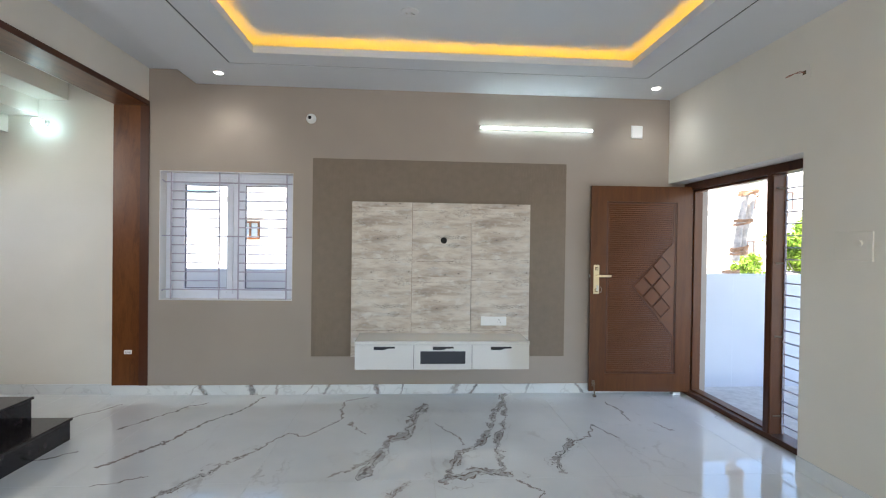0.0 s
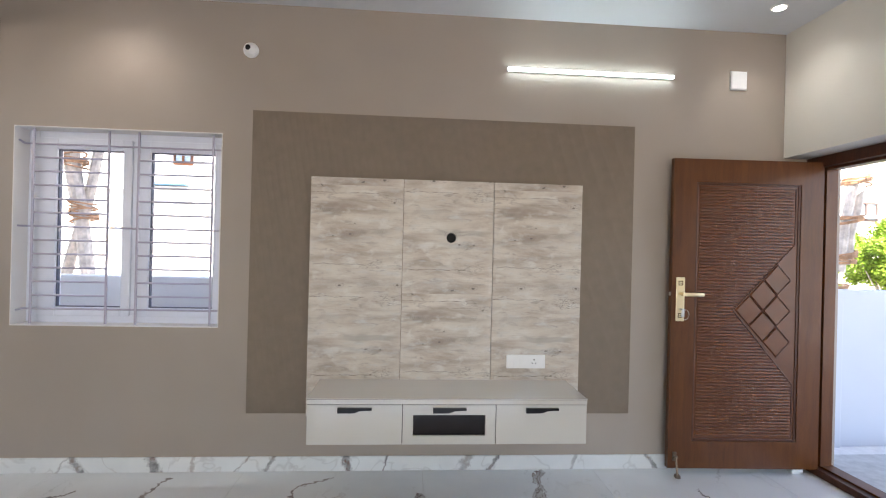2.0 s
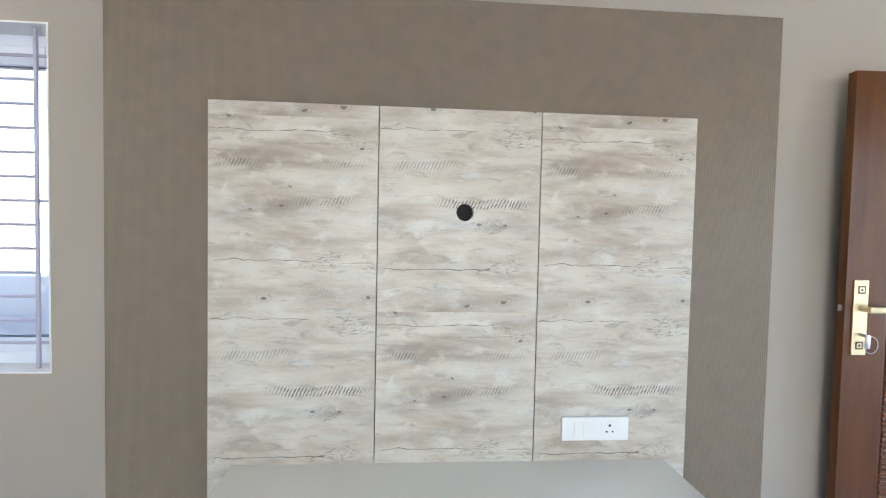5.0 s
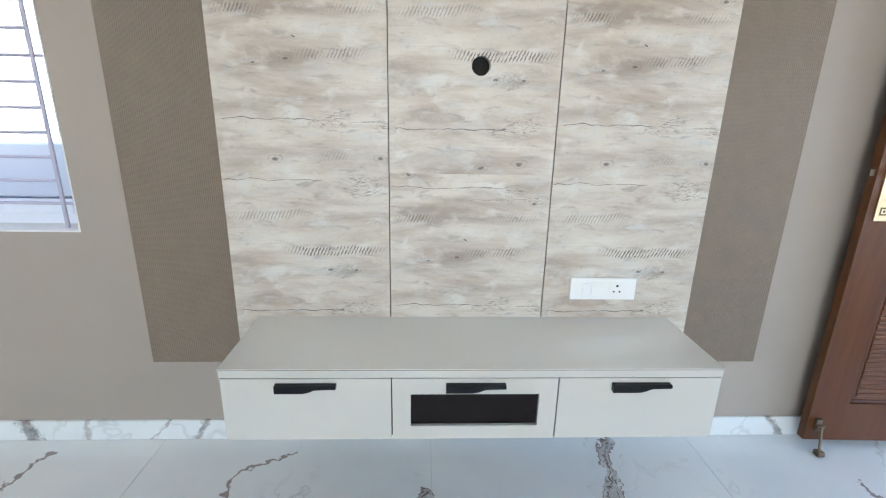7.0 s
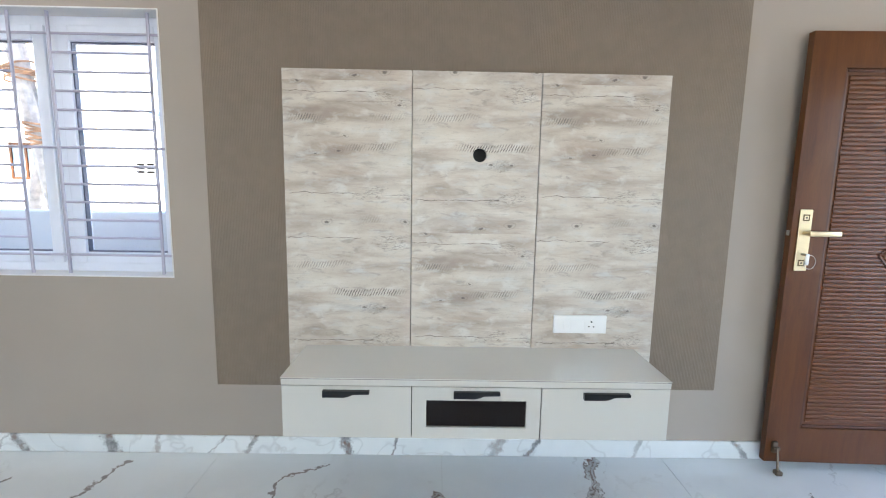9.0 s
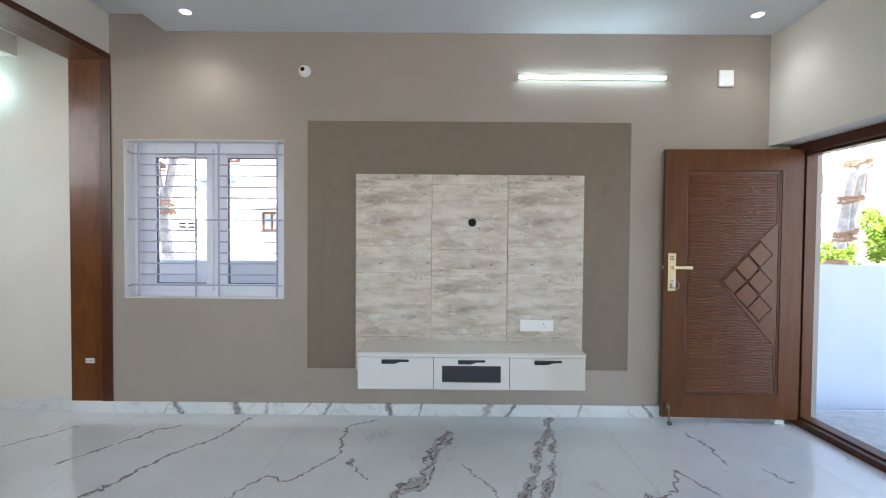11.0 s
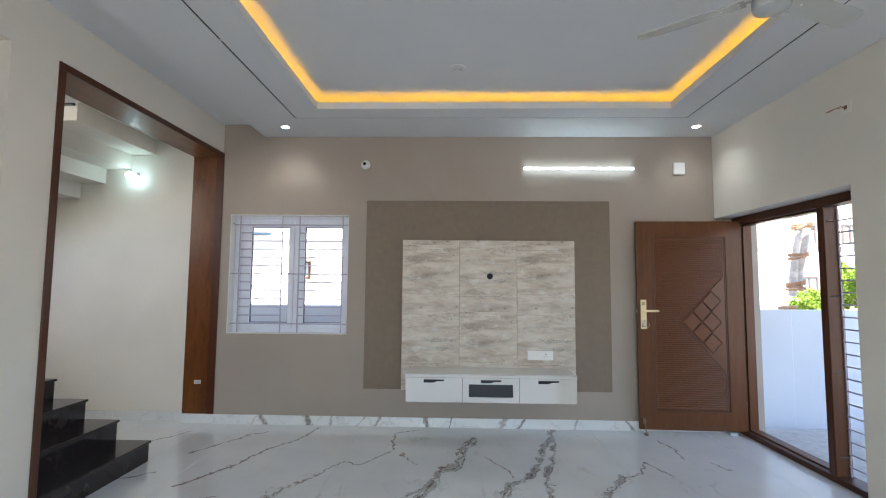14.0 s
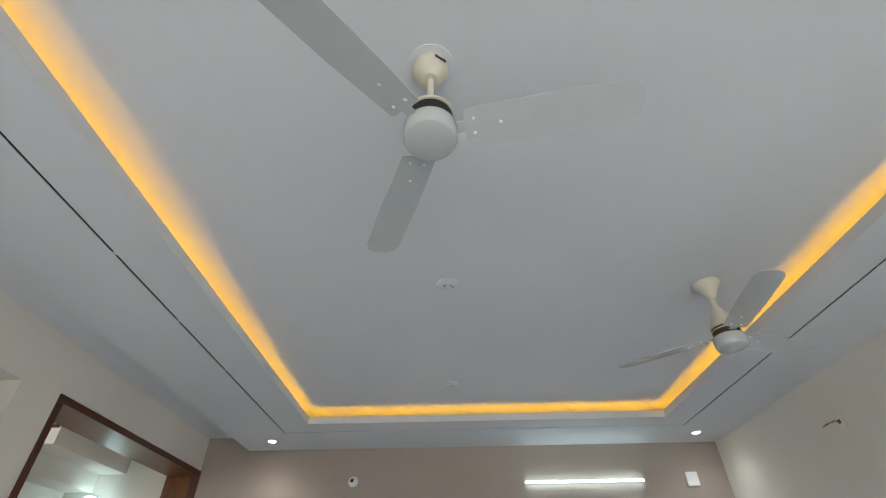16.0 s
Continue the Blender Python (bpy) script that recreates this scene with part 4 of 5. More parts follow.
for y in (2.09, 3.62):
    ro = thing("ceiling_rose", "round white capped ceiling light point", "ceiling rose", pose(-0.345, y, SLAB), "ceiling light points")
    part("plate", lathe([(0.066, 0.0), (0.066, -0.006), (0.05, -0.011), (0.0, -0.012)][::-1], 36), CEILING, ro, smooth=True)
    for dx in (-0.02, 0.02):
        part("terminal", lathe([(0.0, -0.016), (0.009, -0.016), (0.009, -0.011)], 16, (dx, 0, 0)), STEEL, ro)
    part("knockout", lathe([(0.0, -0.0135), (0.005, -0.0135), (0.005, -0.011)], 12, (0.033, 0.016, 0)), INK, ro)


def fan(x, y, angles, bell):
    """Three-blade ceiling fan at rest."""
    f = thing("ceiling_fan", "white three-blade ceiling fan" + (" with a bell canopy and tapered body" if bell else " with a cream cup canopy and dark band"), "ceiling fan", pose(x, y, SLAB), "ceiling fans")
    if bell:
        part("canopy", lathe([(0.075, 0.0), (0.078, -0.008), (0.06, -0.03), (0.035, -0.075), (0.022, -0.11), (0.0, -0.112)][::-1], 36), FAN_CREAM, f, "cream bell canopy", True)
        part("downrod", lathe([(0.016, -0.1), (0.018, -0.16), (0.034, -0.2), (0.058, -0.24), (0.062, -0.3), (0.078, -0.318)][::-1], 32), FAN_CREAM, f, smooth=True)
    else:
        part("mount_ring", lathe([(0.082, 0.0), (0.082, -0.006), (0.06, -0.008)][::-1], 40), CEILING, f, smooth=True)
        part("canopy", lathe([(0.054, -0.006), (0.061, -0.018), (0.061, -0.04), (0.05, -0.068), (0.028, -0.092), (0.0, -0.096)][::-1], 36), FAN_CREAM, f, "cream cup canopy", True)
        lab = bmesh.new()
        box(lab, -0.022, 0.022, -0.0635, -0.0605, -0.045, -0.033)
        part("brand_bar", lab, INK, f).matrix_local = pose(0, 0, 0, 0, 0, 35)
        part("downrod", lathe([(0.011, -0.09), (0.011, -0.255), (0.04, -0.262), (0.06, -0.272)][::-1], 24), FAN_CREAM, f, smooth=True)
    part("band", lathe([(0.0, -0.3), (0.071, -0.301), (0.071, -0.349), (0.0, -0.35)], 40), DARK if not bell else BRASS_DARK, f, "dark vented band", True)
    part("upper_shell", lathe([(0.02, -0.258), (0.055, -0.269), (0.074, -0.285), (0.077, -0.3), (0.0, -0.302)], 40), FAN_CREAM, f, smooth=True)
    part("hub", lathe([(0.0, -0.421), (0.068, -0.42), (0.078, -0.415), (0.0825, -0.404), (0.084, -0.362), (0.08, -0.352), (0.06, -0.35)], 48), FAN_WHITE, f, "white dished hub", True)
    blade = bmesh.new()
    outline = [(0.108, -0.046), (0.114, -0.056), (0.35, -0.066), (0.59, -0.064), (0.622, -0.05), (0.635, -0.02), (0.635, 0.02), (0.622, 0.05), (0.59, 0.064), (0.35, 0.066), (0.114, 0.056), (0.108, 0.046)]
    low = [blade.verts.new((a, b, -0.0012)) for a, b in outline]
    high = [blade.verts.new((a, b, 0.0012)) for a, b in outline]
    blade.faces.new(low[::-1])
    blade.faces.new(high)
    for i in range(len(outline)):
        j = (i + 1) % len(outline)
        blade.faces.new((low[i], low[j], high[j], high[i]))
    me = mesh_of("blade", blade, FAN_WHITE)
    arm = bmesh.new()
    box(arm, 0.075, 0.19, -0.018, 0.018, 0.0014, 0.005, 0.001)
    arm_me = mesh_of("blade_arm", arm, FAN_WHITE)
    rivet = mesh_of("rivet", lathe([(0.0, -0.004), (0.0045, -0.0032), (0.0056, -0.001)], 14), WHITE_PLASTIC, True)
    for an in angles:
        b = new("blade", me)
        b.parent = f
        b.matrix_local = pose(0, 0, -0.345 if bell else -0.37, 0, 0, an) @ pose(0, 0, 0, -11, 0, 0)
        h = new("blade_arm", arm_me)
        h.parent = b
        for rx, ry in ((0.135, -0.024), (0.135, 0.024), (0.215, 0.0)):
            r = new("rivet", rivet)
            r.parent = b
            r.location = (rx, ry, 0)
    return f


fan(-0.388, 0.7, (-9, 111, 231), False)
fan(1.195, 2.15, (21, 141, 262), True)

wire = thing("wire_point", "white junction plate with loose red wires", "wiring point", pose(XE - 0.001, 3.25, 2.81))
part("plate", boxed(-0.008, 0.0, -0.045, 0.045, -0.045, 0.045, bevel=0.002), CREAM, wire)
wb = bmesh.new()
for s in (0, 1):
    pts = [(-0.008, 0.0, 0.0), (-0.03, 0.012, 0.012 - 0.01 * s), (-0.05, 0.035, 0.004), (-0.075, 0.05, -0.012 + 0.008 * s), (-0.1, 0.06, -0.02)]
    for a, b in zip(pts, pts[1:]):
        rod(wb, a, b, 0.0024, 6)
part("wires", wb, WIRE, wire, "red and brown bare wires")
part("wire_hole", boxed(-0.0092, -0.0081, -0.014, 0.014, -0.014, 0.014), BRASS_DARK, wire)

sw = thing("switchboard", "white switchboard plate beside the entrance", "switch plate", pose(XE - 0.001, 2.86, 1.587))
part("plate", boxed(-0.01, 0.0, -0.128, 0.128, -0.092, 0.092, bevel=0.004), CREAM, sw)
part("module_row", boxed(-0.0115, -0.01, -0.09, 0.09, -0.03, 0.035, bevel=0.0005), CREAM, sw)
part("regulator", lathe([(0.02, 0.0), (0.02, 0.014), (0.0, 0.015)], 20), CREAM, sw).matrix_local = pose(-0.013, -0.05, 0.02, 0, -90, 0)

# ---------- entrance ----------


def entrance():
    fr = tagged(new("door_1"), "teak entrance frame with a barred side light", kind="structure")
    fr.matrix_world = pose(2.7, 4.1, 0)
    inv = fr.matrix_world.inverted()

    def put(name, bm, mat, label="", smooth=False, parent=None):
        bmesh.ops.transform(bm, matrix=inv, verts=bm.verts)
        return part(name, bm, mat, parent or fr, label, smooth)
    fx0, fx1, ys, yn = 2.63, 2.76, 3.16, 4.998
    jamb = box(bmesh.new(), fx0, fx1, 4.895, yn, 0.05, 2.177, 0.004)
    put("far_jamb", jamb, TEAK_DARK)
    put("far_jamb_stop", boxed(fx0 + 0.045, fx1 - 0.001, 4.875, 4.8945, 0.052, 2.163), TEAK)
    put("near_jamb", boxed(fx0, fx1, ys, ys + 0.07, 0.05, 2.177, bevel=0.004), TEAK_DARK)
    put("head", boxed(fx0, fx1, ys, yn, 2.178, 2.2535, bevel=0.004), TEAK_DARK)
    put("head_stop", boxed(fx0 + 0.045, fx1 - 0.001, 3.82, 4.893, 2.158, 2.1775), TEAK_DARK)
    put("mullion", boxed(fx0, fx1, 3.755, 3.818, 0.05, 2.177, bevel=0.004), TEAK_DARK)
    put("mullion_lining", boxed(fx0 + 0.004, fx1 - 0.004, 3.745, 3.7545, 0.052, 2.163), TEAK)
    put("sill", boxed(fx0, fx1 + 0.02, ys, yn, 0.0, 0.049, bevel=0.004), TEAK_DARK)
    put("sill_step", boxed(fx0 + 0.05, fx1 + 0.015, 3.82, 4.893, 0.0495, 0.062), TEAK)
    for i in range(21):
        z = 0.13 + 0.0965 * i
        put("guard_bar", rod(bmesh.new(), (2.735, ys + 0.07, z), (2.735, 3.745, z), 0.006, 8), GRILLE, smooth=True)
    put("guard_upright", rod(bmesh.new(), (2.735, 3.735, 0.055), (2.735, 3.735, 2.16), 0.006, 8), GRILLE, smooth=True)
    for z in (0.2, 0.85, 1.45, 2.06):
        put("fixing_pin", rod(bmesh.new(), (2.66, 3.744, z), (2.74, 3.738, z), 0.007, 8), AGED, smooth=True)
    for z in (0.3, 0.85, 1.42, 1.98):
        hg = rod(bmesh.new(), (2.642, 4.876, z - 0.05), (2.642, 4.876, z + 0.05), 0.0075, 10)
        box(hg, 2.628, 2.64, 4.878, 4.893, z - 0.05, z + 0.05)
        put("hinge", hg, STEEL, "steel butt hinge", True)
    put("bolt_catch", boxed(2.66, 2.69, 3.818, 3.825, 0.09, 0.12), STEEL)
    # leaf: u runs from the free edge to the hinge
    W, z0, z1 = 1.072, 0.045, 2.205
    ang = math.degrees(math.atan2(4.858 - 4.9, 2.645 - 1.568))
    leaf = thing("entrance_door", "stained teak door with ribbed carving, standing open", "door", pose(1.568, 4.9, z0, 0, 0, ang))
    H = z1 - z0
    pu0, pu1, pz0, pz1 = 0.163, 0.912, 0.19, 1.996
    core = bmesh.new()
    T = 0.038
    for a, b, c, d in ((0, pu0, 0, H), (pu1, W, 0, H), (pu0, pu1, 0, pz0), (pu0, pu1, pz1, H)):
        box(core, a, b, 0, T, c, d)
    bmesh.ops.remove_doubles(core, verts=core.verts, dist=1e-5)
    part("stile_and_rail", core, TEAK, leaf)
    mould = bmesh.new()
    for a, b, c, d in ((pu0, pu0 + 0.016, pz0, pz1), (pu1 - 0.016, pu1, pz0, pz1), (pu0 + 0.016, pu1 - 0.016, pz0, pz0 + 0.016), (pu0 + 0.016, pu1 - 0.016, pz1 - 0.016, pz1)):
        box(mould, a, b, 0.006, 0.02, c, d, 0.004)
    part("moulding", mould, TEAK_DARK, leaf)
    part("flat_panel", boxed(pu0 + 0.001, pu1 - 0.001, 0.013, 0.03, pz0 + 0.001, pz1 - 0.001), TEAK_PANEL, leaf)
    rz0, rz1, ru0, ru1 = pz0 + 0.03, pz1 - 0.03, pu0 + 0.03, 0.873
    apex = (0.438, 1.107)
    up_z, dn_z = 1.572, 0.592

    def limit(z):
        if z >= up_z or z <= dn_z:
            return ru1
        if z >= apex[1]:
            return apex[0] + (ru1 - apex[0]) * (z - apex[1]) / (up_z - apex[1])
        return apex[0] + (ru1 - apex[0]) * (apex[1] - z) / (apex[1] - dn_z)
    ribs = bmesh.new()
    n = int((rz1 - rz0) / 0.0216)
    for i in range(n):
        zc = rz0 + (i + 0.5) * (rz1 - rz0) / n
        h = (rz1 - rz0) / n * 0.46
        end = limit(zc)
        rows = []
        for u in (ru0, end - 0.012, end):
            k = 1.0 if u < end else 0.2
            rows.append([ribs.verts.new((u, yy, zc + zz)) for yy, zz in ((0.0128, -h * k), (0.0082, -h * 0.66 * k), (0.0062, 0.0), (0.0082, h * 0.66 * k), (0.0128, h * k))])
        for p, q in zip(rows, rows[1:]):
            for j in range(4):
                ribs.faces.new((p[j], q[j], q[j + 1], p[j + 1]))
        ribs.faces.new(rows[0])
    bmesh.ops.recalc_face_normals(ribs, faces=ribs.faces)
    part("ribbed_carving", ribs, TEAK_PANEL, leaf, smooth=True)
    edge = bmesh.new()
    for (ua, za), (ub, zb) in (((ru1 + 0.008, rz1), (ru1 + 0.008, up_z)), ((ru1 + 0.008, up_z), (apex[0] + 0.008, apex[1])), ((apex[0] + 0.008, apex[1]), (ru1 + 0.008, dn_z)), ((ru1 + 0.008, dn_z), (ru1 + 0.008, rz0))):
        rod(edge, (ua, 0.0125, za), (ub, 0.0125, zb), 0.005, 8)
    for j in range(46):
        f = (j + 0.5) / 46
        u = apex[0] + 0.004 + (ru1 - apex[0]) * f
        for z in (apex[1] + (up_z - apex[1]) * f, apex[1] - (apex[1] - dn_z) * f):
            bmesh.ops.create_uvsphere(edge, u_segments=6, v_segments=4, radius=0.0068, matrix=Matrix.Translation((u, 0.011, z)))
    part("carved_border", edge, TEAK_DARK, leaf, smooth=True)
    du, dz, c1 = 0.1, 0.109, 0.556
    for k, (cu, cz) in enumerate(((c1, apex[1]), (c1 + du, apex[1] + dz), (c1 + 2 * du, apex[1] + 2 * dz), (c1 + 2 * du, apex[1]), (c1 + du, apex[1] - dz), (c1 + 2 * du, apex[1] - 2 * dz))):
        a, b = du - 0.0045, dz - 0.005
        d = bmesh.new()
        lo = [d.verts.new((cu + a * x, 0.0129, cz + b * z)) for x, z in ((1, 0), (0, 1), (-1, 0), (0, -1))]
        hi = [d.verts.new((cu + a * 0.91 * x, 0.005, cz + b * 0.91 * z)) for x, z in ((1, 0), (0, 1), (-1, 0), (0, -1))]
        d.faces.new(hi)
        for j in range(4):
            d.faces.new((lo[j], lo[(j + 1) % 4], hi[(j + 1) % 4], hi[j]))
        bmesh.ops.recalc_face_normals(d, faces=d.faces)
        dia = part("carved_diamond", d, TEAK_PANEL, leaf)
        notch = bmesh.new()
        for side in (-1, 1):
            for j in range(9):
                f = (j + 0.5) / 9
                u, z = cu + (du - 0.001) * (1 - f), cz + side * (dz - 0.001) * f
                bmesh.ops.create_uvsphere(notch, u_segments=6, v_segments=4, radius=0.0075, matrix=Matrix.Translation((u, 0.0128, z)))
        part("notched_edge", notch, TEAK_DARK, dia, smooth=True)
    # lock plate with lever, key and ring
    lock = part("lock_plate", boxed(0.03, 0.09, -0.007, 0.0, 1.025, 1.33, bevel=0.003), BRASS, leaf, "satin brass lock plate")
    for z in (1.29, 1.065):
        for s, y in ((0.016, -0.0078), (0.01, -0.0086)):
            part("engraved_square", boxed(0.06 - s, 0.06 + s, y, y + 0.0007, z - s, z + s), BRASS_DARK if s > 0.012 else BRASS, lock)
        part("keyhole", boxed(0.056, 0.064, -0.0094, -0.0087, z - 0.004, z + 0.004), INK, lock)
    lever = rod(bmesh.new(), (0.06, -0.007, 1.215), (0.06, -0.05, 1.215), 0.011, 16)
    box(lever, 0.05, 0.2, -0.06, -0.046, 1.203, 1.228, 0.004)
    part("lever", lever, BRASS, lock, "brass lever handle", True)
    key = rod(bmesh.new(), (0.06, -0.008, 1.11), (0.06, -0.04, 1.11), 0.006, 12)
    box(key, 0.05, 0.07, -0.046, -0.04, 1.06, 1.115, 0.003)
    part("key", key, STEEL, lock, "steel key in the lock", True)
    ringb = bmesh.new()
    for j in range(18):
        a0, a1 = 2 * math.pi * j / 18, 2 * math.pi * (j + 1) / 18
        rod(ringb, (0.075 + 0.028 * math.cos(a0), -0.043, 1.075 + 0.034 * math.sin(a0)), (0.075 + 0.028 * math.cos(a1), -0.043, 1.075 + 0.034 * math.sin(a1)), 0.0013, 6)
    part("key_ring", ringb, STEEL, lock, "thin steel key ring", True)
    part("latch", boxed(-0.006, 0.0, 0.012, 0.026, 1.2, 1.225), STEEL, lock)
    stop = boxed(0.03, 0.055, -0.016, 0.0, 0.055, 0.115, bevel=0.002)
    box(stop, 0.026, 0.06, -0.03, -0.012, 0.075, 0.092, 0.003)
    rod(stop, (0.043, -0.03, 0.09), (0.043, -0.05, -0.02), 0.006, 10)
    box(stop, 0.027, 0.06, -0.068, -0.034, -0.044, -0.02, 0.005)
    part("door_stop", stop, AGED, leaf, "aged bronze foot-operated door stop", True)


entrance()
part("block", boxed(-0.04, 0.04, -0.03, 0.03, 0, 0.03, bevel=0.003), SKIRT, thing("stone_offcut", "small white marble offcut under the door", "stone", pose(2.52, 4.92, 0)))

# ---------- outside ----------
structure("ground", boxed(-600, 600, -600, 600, -0.6, -0.32), EARTH)
# paving made paler than the porch, as a reflector for the compound wall
structure("pavement", boxed(-8, 9.5, 5.24, 5.99, -0.319, -0.28), PALE_BOUNCE, "pale concrete side yard")
bm = boxed(2.765, 9.5, -5, 5.238, -0.319, -0.02)
structure("porch", bm, CONCRETE, "pale concrete porch floor")
cw = thing("compound_wall", "low whitewashed compound wall", "wall", pose(0, 6.05, -0.3))
part("wall_run", boxed(-16, 16, -0.05, 0.1, 0, 1.53, bevel=0.01), OUTER, cw)
part("pilaster", boxed(3.45, 3.9, -0.09, -0.051, 0, 1.535, bevel=0.008), OUTER, cw)
part("side_run", boxed(9.3, 9.45, -12, -0.051, 0, 1.53), OUTER, cw)


def rope_wrap(a, b, r, turns, name, parent):
    """Coils of rope round a pole from a to b."""
    a, b = Vector(a), Vector(b)
    d = b - a
    bm = bmesh.new()
    for i in range(turns):
        c = a + d * (i + 0.5) / turns
        tilt = random.uniform(-0.35, 0.35)
        pts = []
        for j in range(14):
            an = 2 * math.pi * j / 14
            pts.append(c + Vector((r * math.cos(an), r * math.sin(an), tilt * r * math.cos(an))))
        for p, q in zip(pts, pts[1:] + pts[:1]):
            rod(bm, p, q, 0.009, 5)
    return part(name, bm, ROPE, parent, "frayed coir rope lashing")


def props(name, sticks, knots, base, label):
    p = thing(name, label, "timber prop", pose(*base))
    for a, b, r in sticks:
        bm = bmesh.new()
        va, vb = Vector(a), Vector(b)
        n = 7
        side = (vb - va).to_track_quat("Z", "Y").to_matrix()
        rings = []
        for i in range(n + 1):
            c = va.lerp(vb, i / n) + Vector((random.uniform(-1, 1), random.uniform(-1, 1), 0)) * 0.012
            rr = r * random.uniform(0.88, 1.08) * (1.08 - 0.16 * i / n)
            rings.append([bm.verts.new(c + side @ Vector((rr * math.cos(k * math.pi / 5), rr * math.sin(k * math.pi / 5), 0))) for k in range(10)])
        for lo, hi in zip(rings, rings[1:]):
            for k in range(10):
                bm.faces.new((lo[k], lo[(k + 1) % 10], hi[(k + 1) % 10], hi[k]))
        bm.faces.new(rings[0][::-1])
        bm.faces.new(rings[-1])
        part("pole", bm, BARK, p, smooth=True)
    for a, b, r, turns in knots:
        rope_wrap(a, b, r, turns, "rope_lashing", p)


# lashed poles seen through the doorway, standing behind the wall
props("lashed_poles", [((0, 0, 0), (0.12, 0.02, 1.25), 0.035), ((0.07, 0.0, 1.72), (0.3, 0.0, 3.4), 0.048), ((0.18, 0.05, 1.8), (0.37, 0.05, 2.84), 0.052)],
      [((0.13, 0.02, 1.8), (0.15, 0.02, 1.92), 0.105, 8), ((0.19, 0.02, 2.23), (0.2, 0.02, 2.29), 0.115, 5), ((0.26, 0.02, 2.62), (0.27, 0.02, 2.7), 0.12, 6), ((-0.08, -0.12, 1.56), (-0.07, -0.12, 1.59), 0.1, 3)],
      (4.05, 6.25, -0.32), "pale peeled poles lashed together with coir rope")
# crossed poles seen through the window
props("crossed_poles", [((0.0, 0, 0), (-0.55, 0, 3.6), 0.06), ((-0.75, 0.1, 0.3), (0.0, 0.1, 3.7), 0.055), ((-0.2, 0.05, 1.2), (-0.45, 0.05, 3.0), 0.05)],
      [((-0.3, 0.05, 2.05), (-0.33, 0.05, 2.25), 0.12, 8), ((-0.42, 0.05, 2.6), (-0.45, 0.05, 2.72), 0.13, 6), ((-0.36, 0.05, 3.0), (-0.38, 0.05, 3.3), 0.13, 11)],
      (-3.3, 6.75, -0.32), "crossed timber poles lashed with coir rope")


def house(name, x0, x1, y, z1, windows, label):
    """A plain white house across the lane, with framed windows."""
    h = thing(name, label, "house", pose((x0 + x1) / 2, y, -0.32))
    inv = h.matrix_world.inverted()

    def put(n, bm, mat, parent=None, lab=""):
        bmesh.ops.transform(bm, matrix=inv, verts=bm.verts)
        return part(n, bm, mat, parent or h, lab)
    put("wall", boxed(x0, x1, y, y + 6, -0.31, z1), FACADE)
    put("roof", boxed(x0 - 0.3, x1 + 0.3, y - 0.3, y + 6.3, z1 + 0.001, z1 + 0.15, bevel=0.02), FACADE)
    put("ledge", boxed(x0, x1, y - 0.12, y - 0.001, 3.05, 3.17, bevel=0.01), FACADE)
    for wx, wz, w, hh, kind in windows:
        fr = bmesh.new()
        f = 0.06
        for a, b, c, d in ((wx - w / 2, wx - w / 2 + f, wz - hh / 2, wz + hh / 2), (wx + w / 2 - f, wx + w / 2, wz - hh / 2, wz + hh / 2), (wx - w / 2 + f, wx + w / 2 - f, wz - hh / 2, wz - hh / 2 + f), (wx - w / 2 + f, wx + w / 2 - f, wz + hh / 2 - f, wz + hh / 2), (wx - 0.03, wx + 0.03, wz - hh / 2 + f, wz + hh / 2 - f)):
            box(fr, a, b, y - 0.06, y - 0.001, c, d)
        win = put("window", fr, FRAME_FAR if kind == "plain" else TEAK if kind == "wood" else STEEL)
        put("pane", boxed(wx - w / 2 + 0.01, wx + w / 2 - 0.01, y - 0.02, y - 0.002, wz - hh / 2 + 0.01, wz + hh / 2 - 0.01), SMOKED if kind == "louvre" else SMOKED_SKY, win)
        if kind == "louvre":
            for k in range(4):
                z = wz - hh / 2 + hh * (k + 0.5) / 4
                put("slat", boxed(wx - w / 2 + 0.05, wx + w / 2 - 0.05, y - 0.07, y - 0.03, z - 0.02, z + 0.02), UPVC, win)
        if kind == "wood":
            put("sunshade", boxed(wx - w / 2 - 0.15, wx + w / 2 + 0.15, y - 0.4, y - 0.001, wz + hh / 2 + 0.12, wz + hh / 2 + 0.2), FACADE, win)


FRAME_FAR = plain("brown_window_frame", (0.14, 0.1, 0.085), 0.5)
SMOKED_SKY = plain("window_glass_far", (0.3, 0.38, 0.44), 0.1)
house("white_house", -16, 1.5, 16.0, 6.2, [(-8.4, 1.76, 0.62, 0.42, "louvre"), (-5.7, 1.96, 0.6, 0.6, "wood"), (-7.0, 4.1, 0.55, 0.55, "wood"), (-11.7, 1.9, 0.9, 1.0, "wood"), (-2.6, 4.3, 1.2, 1.2, "wood")], "white rendered two-storey house across the lane")
house("neighbour_house", 7.0, 32, 18.0, 6.0, [(13.08, 3.5, 0.62, 0.8, "plain"), (14.67, 3.52, 0.62, 0.8, "plain"), (13.06, 1.62, 0.64, 0.62, "plain"), (16.6, 3.3, 0.9, 0.7, "plain"), (20.5, 3.4, 1.2, 1.3, "plain")], "white rendered neighbouring house with brown window frames")
aw = thing("blue_awning", "blue sheet metal roof on a light steel frame", "awning", pose(-9.6, 15.4, 6.36))
sheet = boxed(-1.7, 1.7, -0.9, 0.5, 0.5, 0.53)
part("sheet", sheet, BLUE_SHEET, aw)
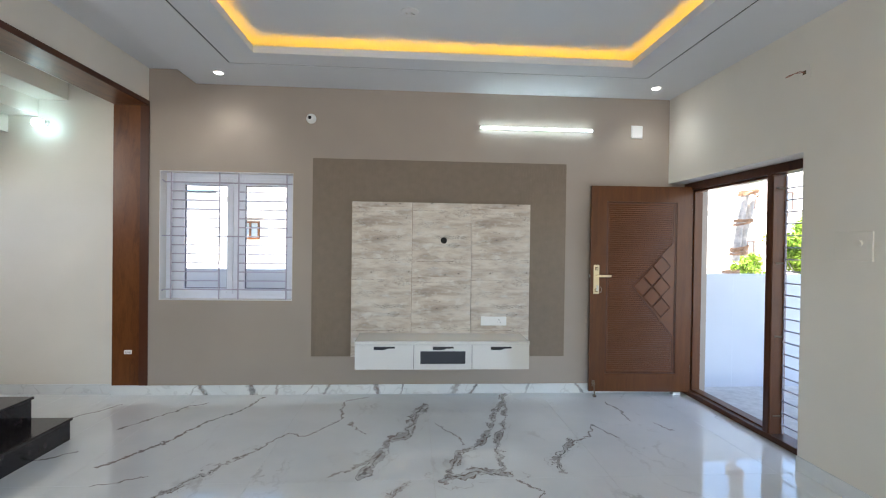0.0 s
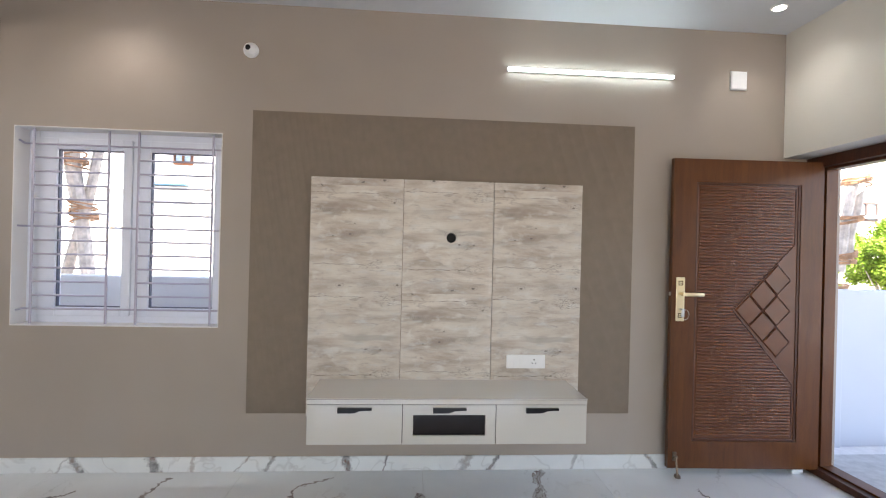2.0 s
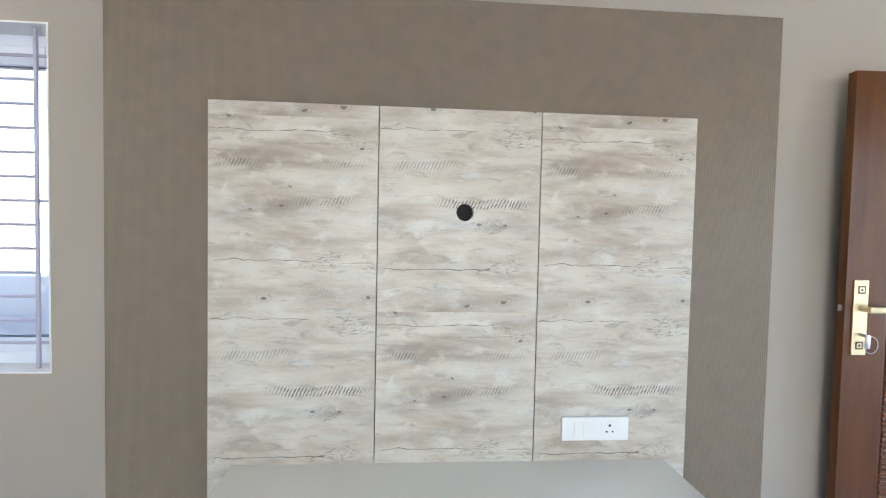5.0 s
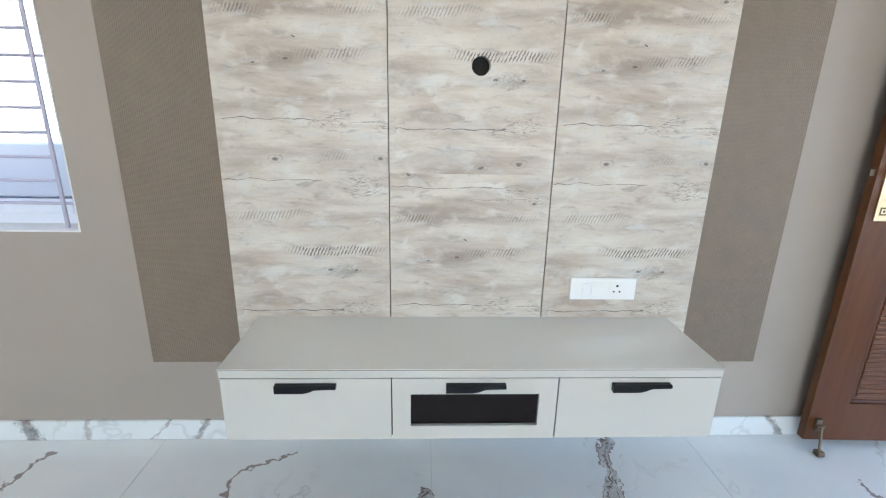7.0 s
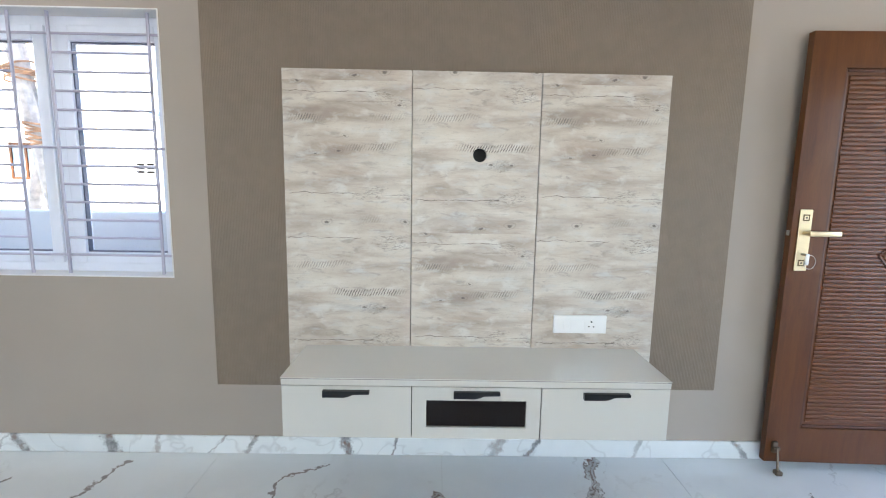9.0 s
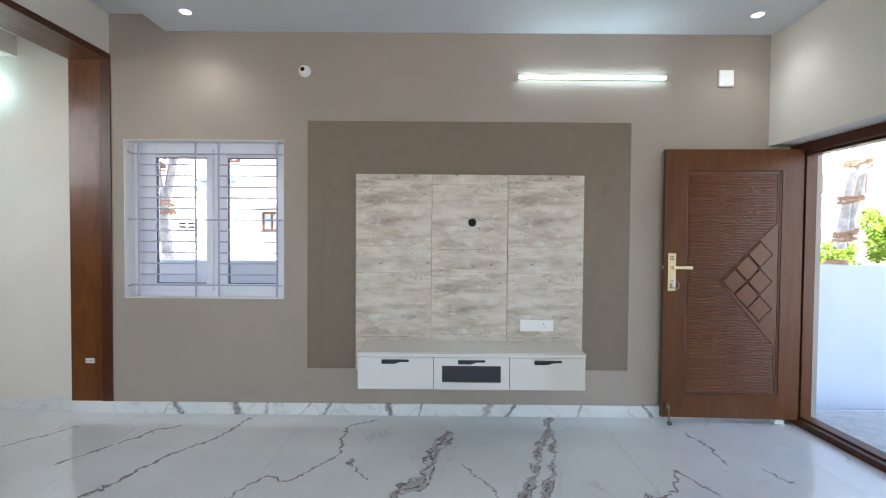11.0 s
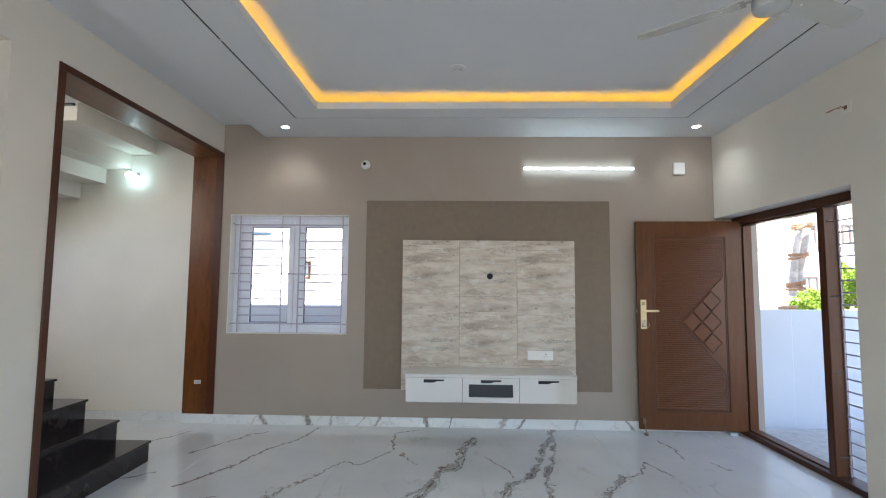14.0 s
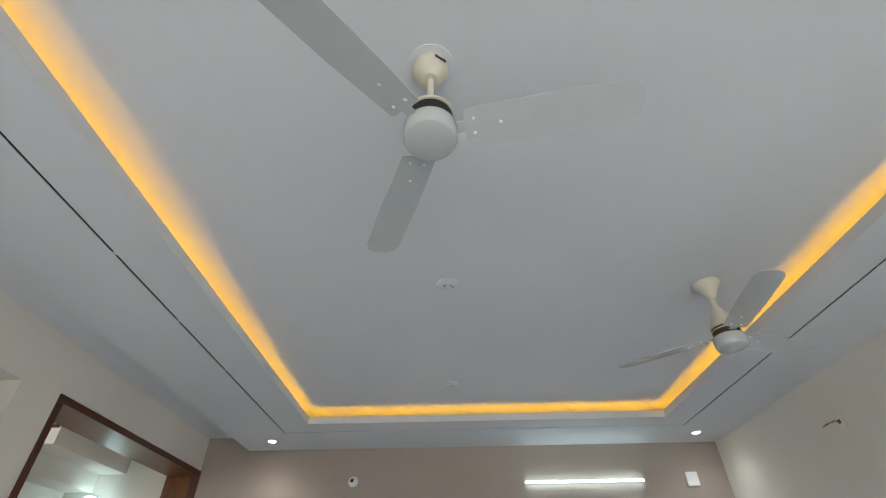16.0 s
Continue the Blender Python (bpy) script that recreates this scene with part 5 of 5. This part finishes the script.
for x in (-1.6, 0.0, 1.6):
    part("post", rod(bmesh.new(), (x, 0.3, 0), (x, 0.3, 0.5), 0.03, 8), BLUE_SHEET, aw)
ln = thing("ledge_shade", "small grey-blue window shade on the far house", "awning", pose(-7.4, 15.98, 3.2))
part("sheet", boxed(-0.6, 0.6, -0.4, 0.01, 0, 0.05), BLUE_SHEET, ln)


def leafy_tree(name, at, spread, top, leaves, leaf, material, label, seed):
    """A clipped round crown on a forked stem: clumps of small leaves with gaps between them."""
    rnd = random.Random(seed)
    tr = thing(name, label, "tree", pose(*at))
    bm = bmesh.new()
    mid = top - spread * 0.9
    fork = Vector((0.03, 0, mid * 0.6))
    rod(bm, (0, 0, 0), fork, 0.06, 10, 0.04)
    clumps = []
    for i in range(70):
        d = Vector((rnd.gauss(0, 1), rnd.gauss(0, 1), rnd.gauss(0, 0.9))).normalized()
        c = Vector((0, 0, mid)) + Vector((d.x * spread, d.y * spread, d.z * spread * 0.88)) * rnd.uniform(0.45, 0.86)
        clumps.append((c, spread * rnd.uniform(0.13, 0.27)))
        if i % 3 == 0:
            rod(bm, fork * rnd.uniform(0.8, 1.0), c, 0.016, 6, 0.005)
    part("trunk", bm, BARK, tr, smooth=True)
    verts, faces = [], []
    for i in range(leaves):
        c, r = rnd.choice(clumps)
        d = Vector((rnd.gauss(0, 1), rnd.gauss(0, 1), rnd.gauss(0, 1))).normalized() * r * rnd.uniform(0.5, 1.1)
        p = c + d
        k = leaf * rnd.uniform(0.7, 1.3)
        u = Vector((rnd.gauss(0, 1), rnd.gauss(0, 1), rnd.gauss(0, 0.6))).normalized()
        w = u.cross(Vector((rnd.gauss(0, 1), rnd.gauss(0, 1), rnd.gauss(0, 1)))).normalized()
        n = len(verts)
        verts += [tuple(p - u * k * 1.3), tuple(p + w * k * 0.6), tuple(p + u * k * 1.3), tuple(p - w * k * 0.6)]
        faces.append((n, n + 1, n + 2, n + 3))
    me = bpy.data.meshes.new("crown")
    me.from_pydata(verts, [], faces)
    me.materials.append(material)
    crown = new("crown", me)
    crown.parent = tr


leafy_tree("garden_tree", (7.25, 8.6, -0.32), 0.78, 2.66, 26000, 0.022, LEAF, "bright green rounded garden tree behind the compound wall", 3)
leafy_tree("garden_bush", (6.02, 8.5, -0.32), 0.34, 1.84, 5000, 0.018, LEAF, "small green bush behind the compound wall", 5)
leafy_tree("garden_bush", (7.0, 7.5, -0.32), 0.24, 1.84, 700, 0.035, LEAF_PALE, "pale yellow-green leafy bush behind the compound wall", 8)

# ---------- floor tiles ----------
TW, TL, joint = 1.2, 1.8, 0.0016
tile_x, tile_y = -0.135, 3.205
floor = bpy.data.objects["floor"]


def floor_tiles(x0, x1, y0, y1):
    i0, i1 = math.floor((x0 - tile_x) / TW), math.ceil((x1 - tile_x) / TW)
    j0, j1 = math.floor((y0 - tile_y) / TL), math.ceil((y1 - tile_y) / TL)
    for i in range(i0, i1):
        for j in range(j0, j1):
            a, b = max(x0, tile_x + i * TW + joint / 2), min(x1, tile_x + (i + 1) * TW - joint / 2)
            c, d = max(y0, tile_y + j * TL + joint / 2), min(y1, tile_y + (j + 1) * TL - joint / 2)
            if b - a > 0.01 and d - c > 0.01:
                ob = new("tile", mesh_of("tile", boxed(a, b, c, d, -0.0035, 0.0, bevel=0.0005), FLOOR))
                ob.parent = floor


floor_tiles(XW, 2.629, YS, 4.988)
floor_tiles(-3.3, XW - joint, 2.85, FAR - 0.012)
floor_tiles(-7.09, -3.3 - joint, 2.81, FAR - 0.012)
floor_tiles(-4.39, XW - joint, 1.11, 2.49)
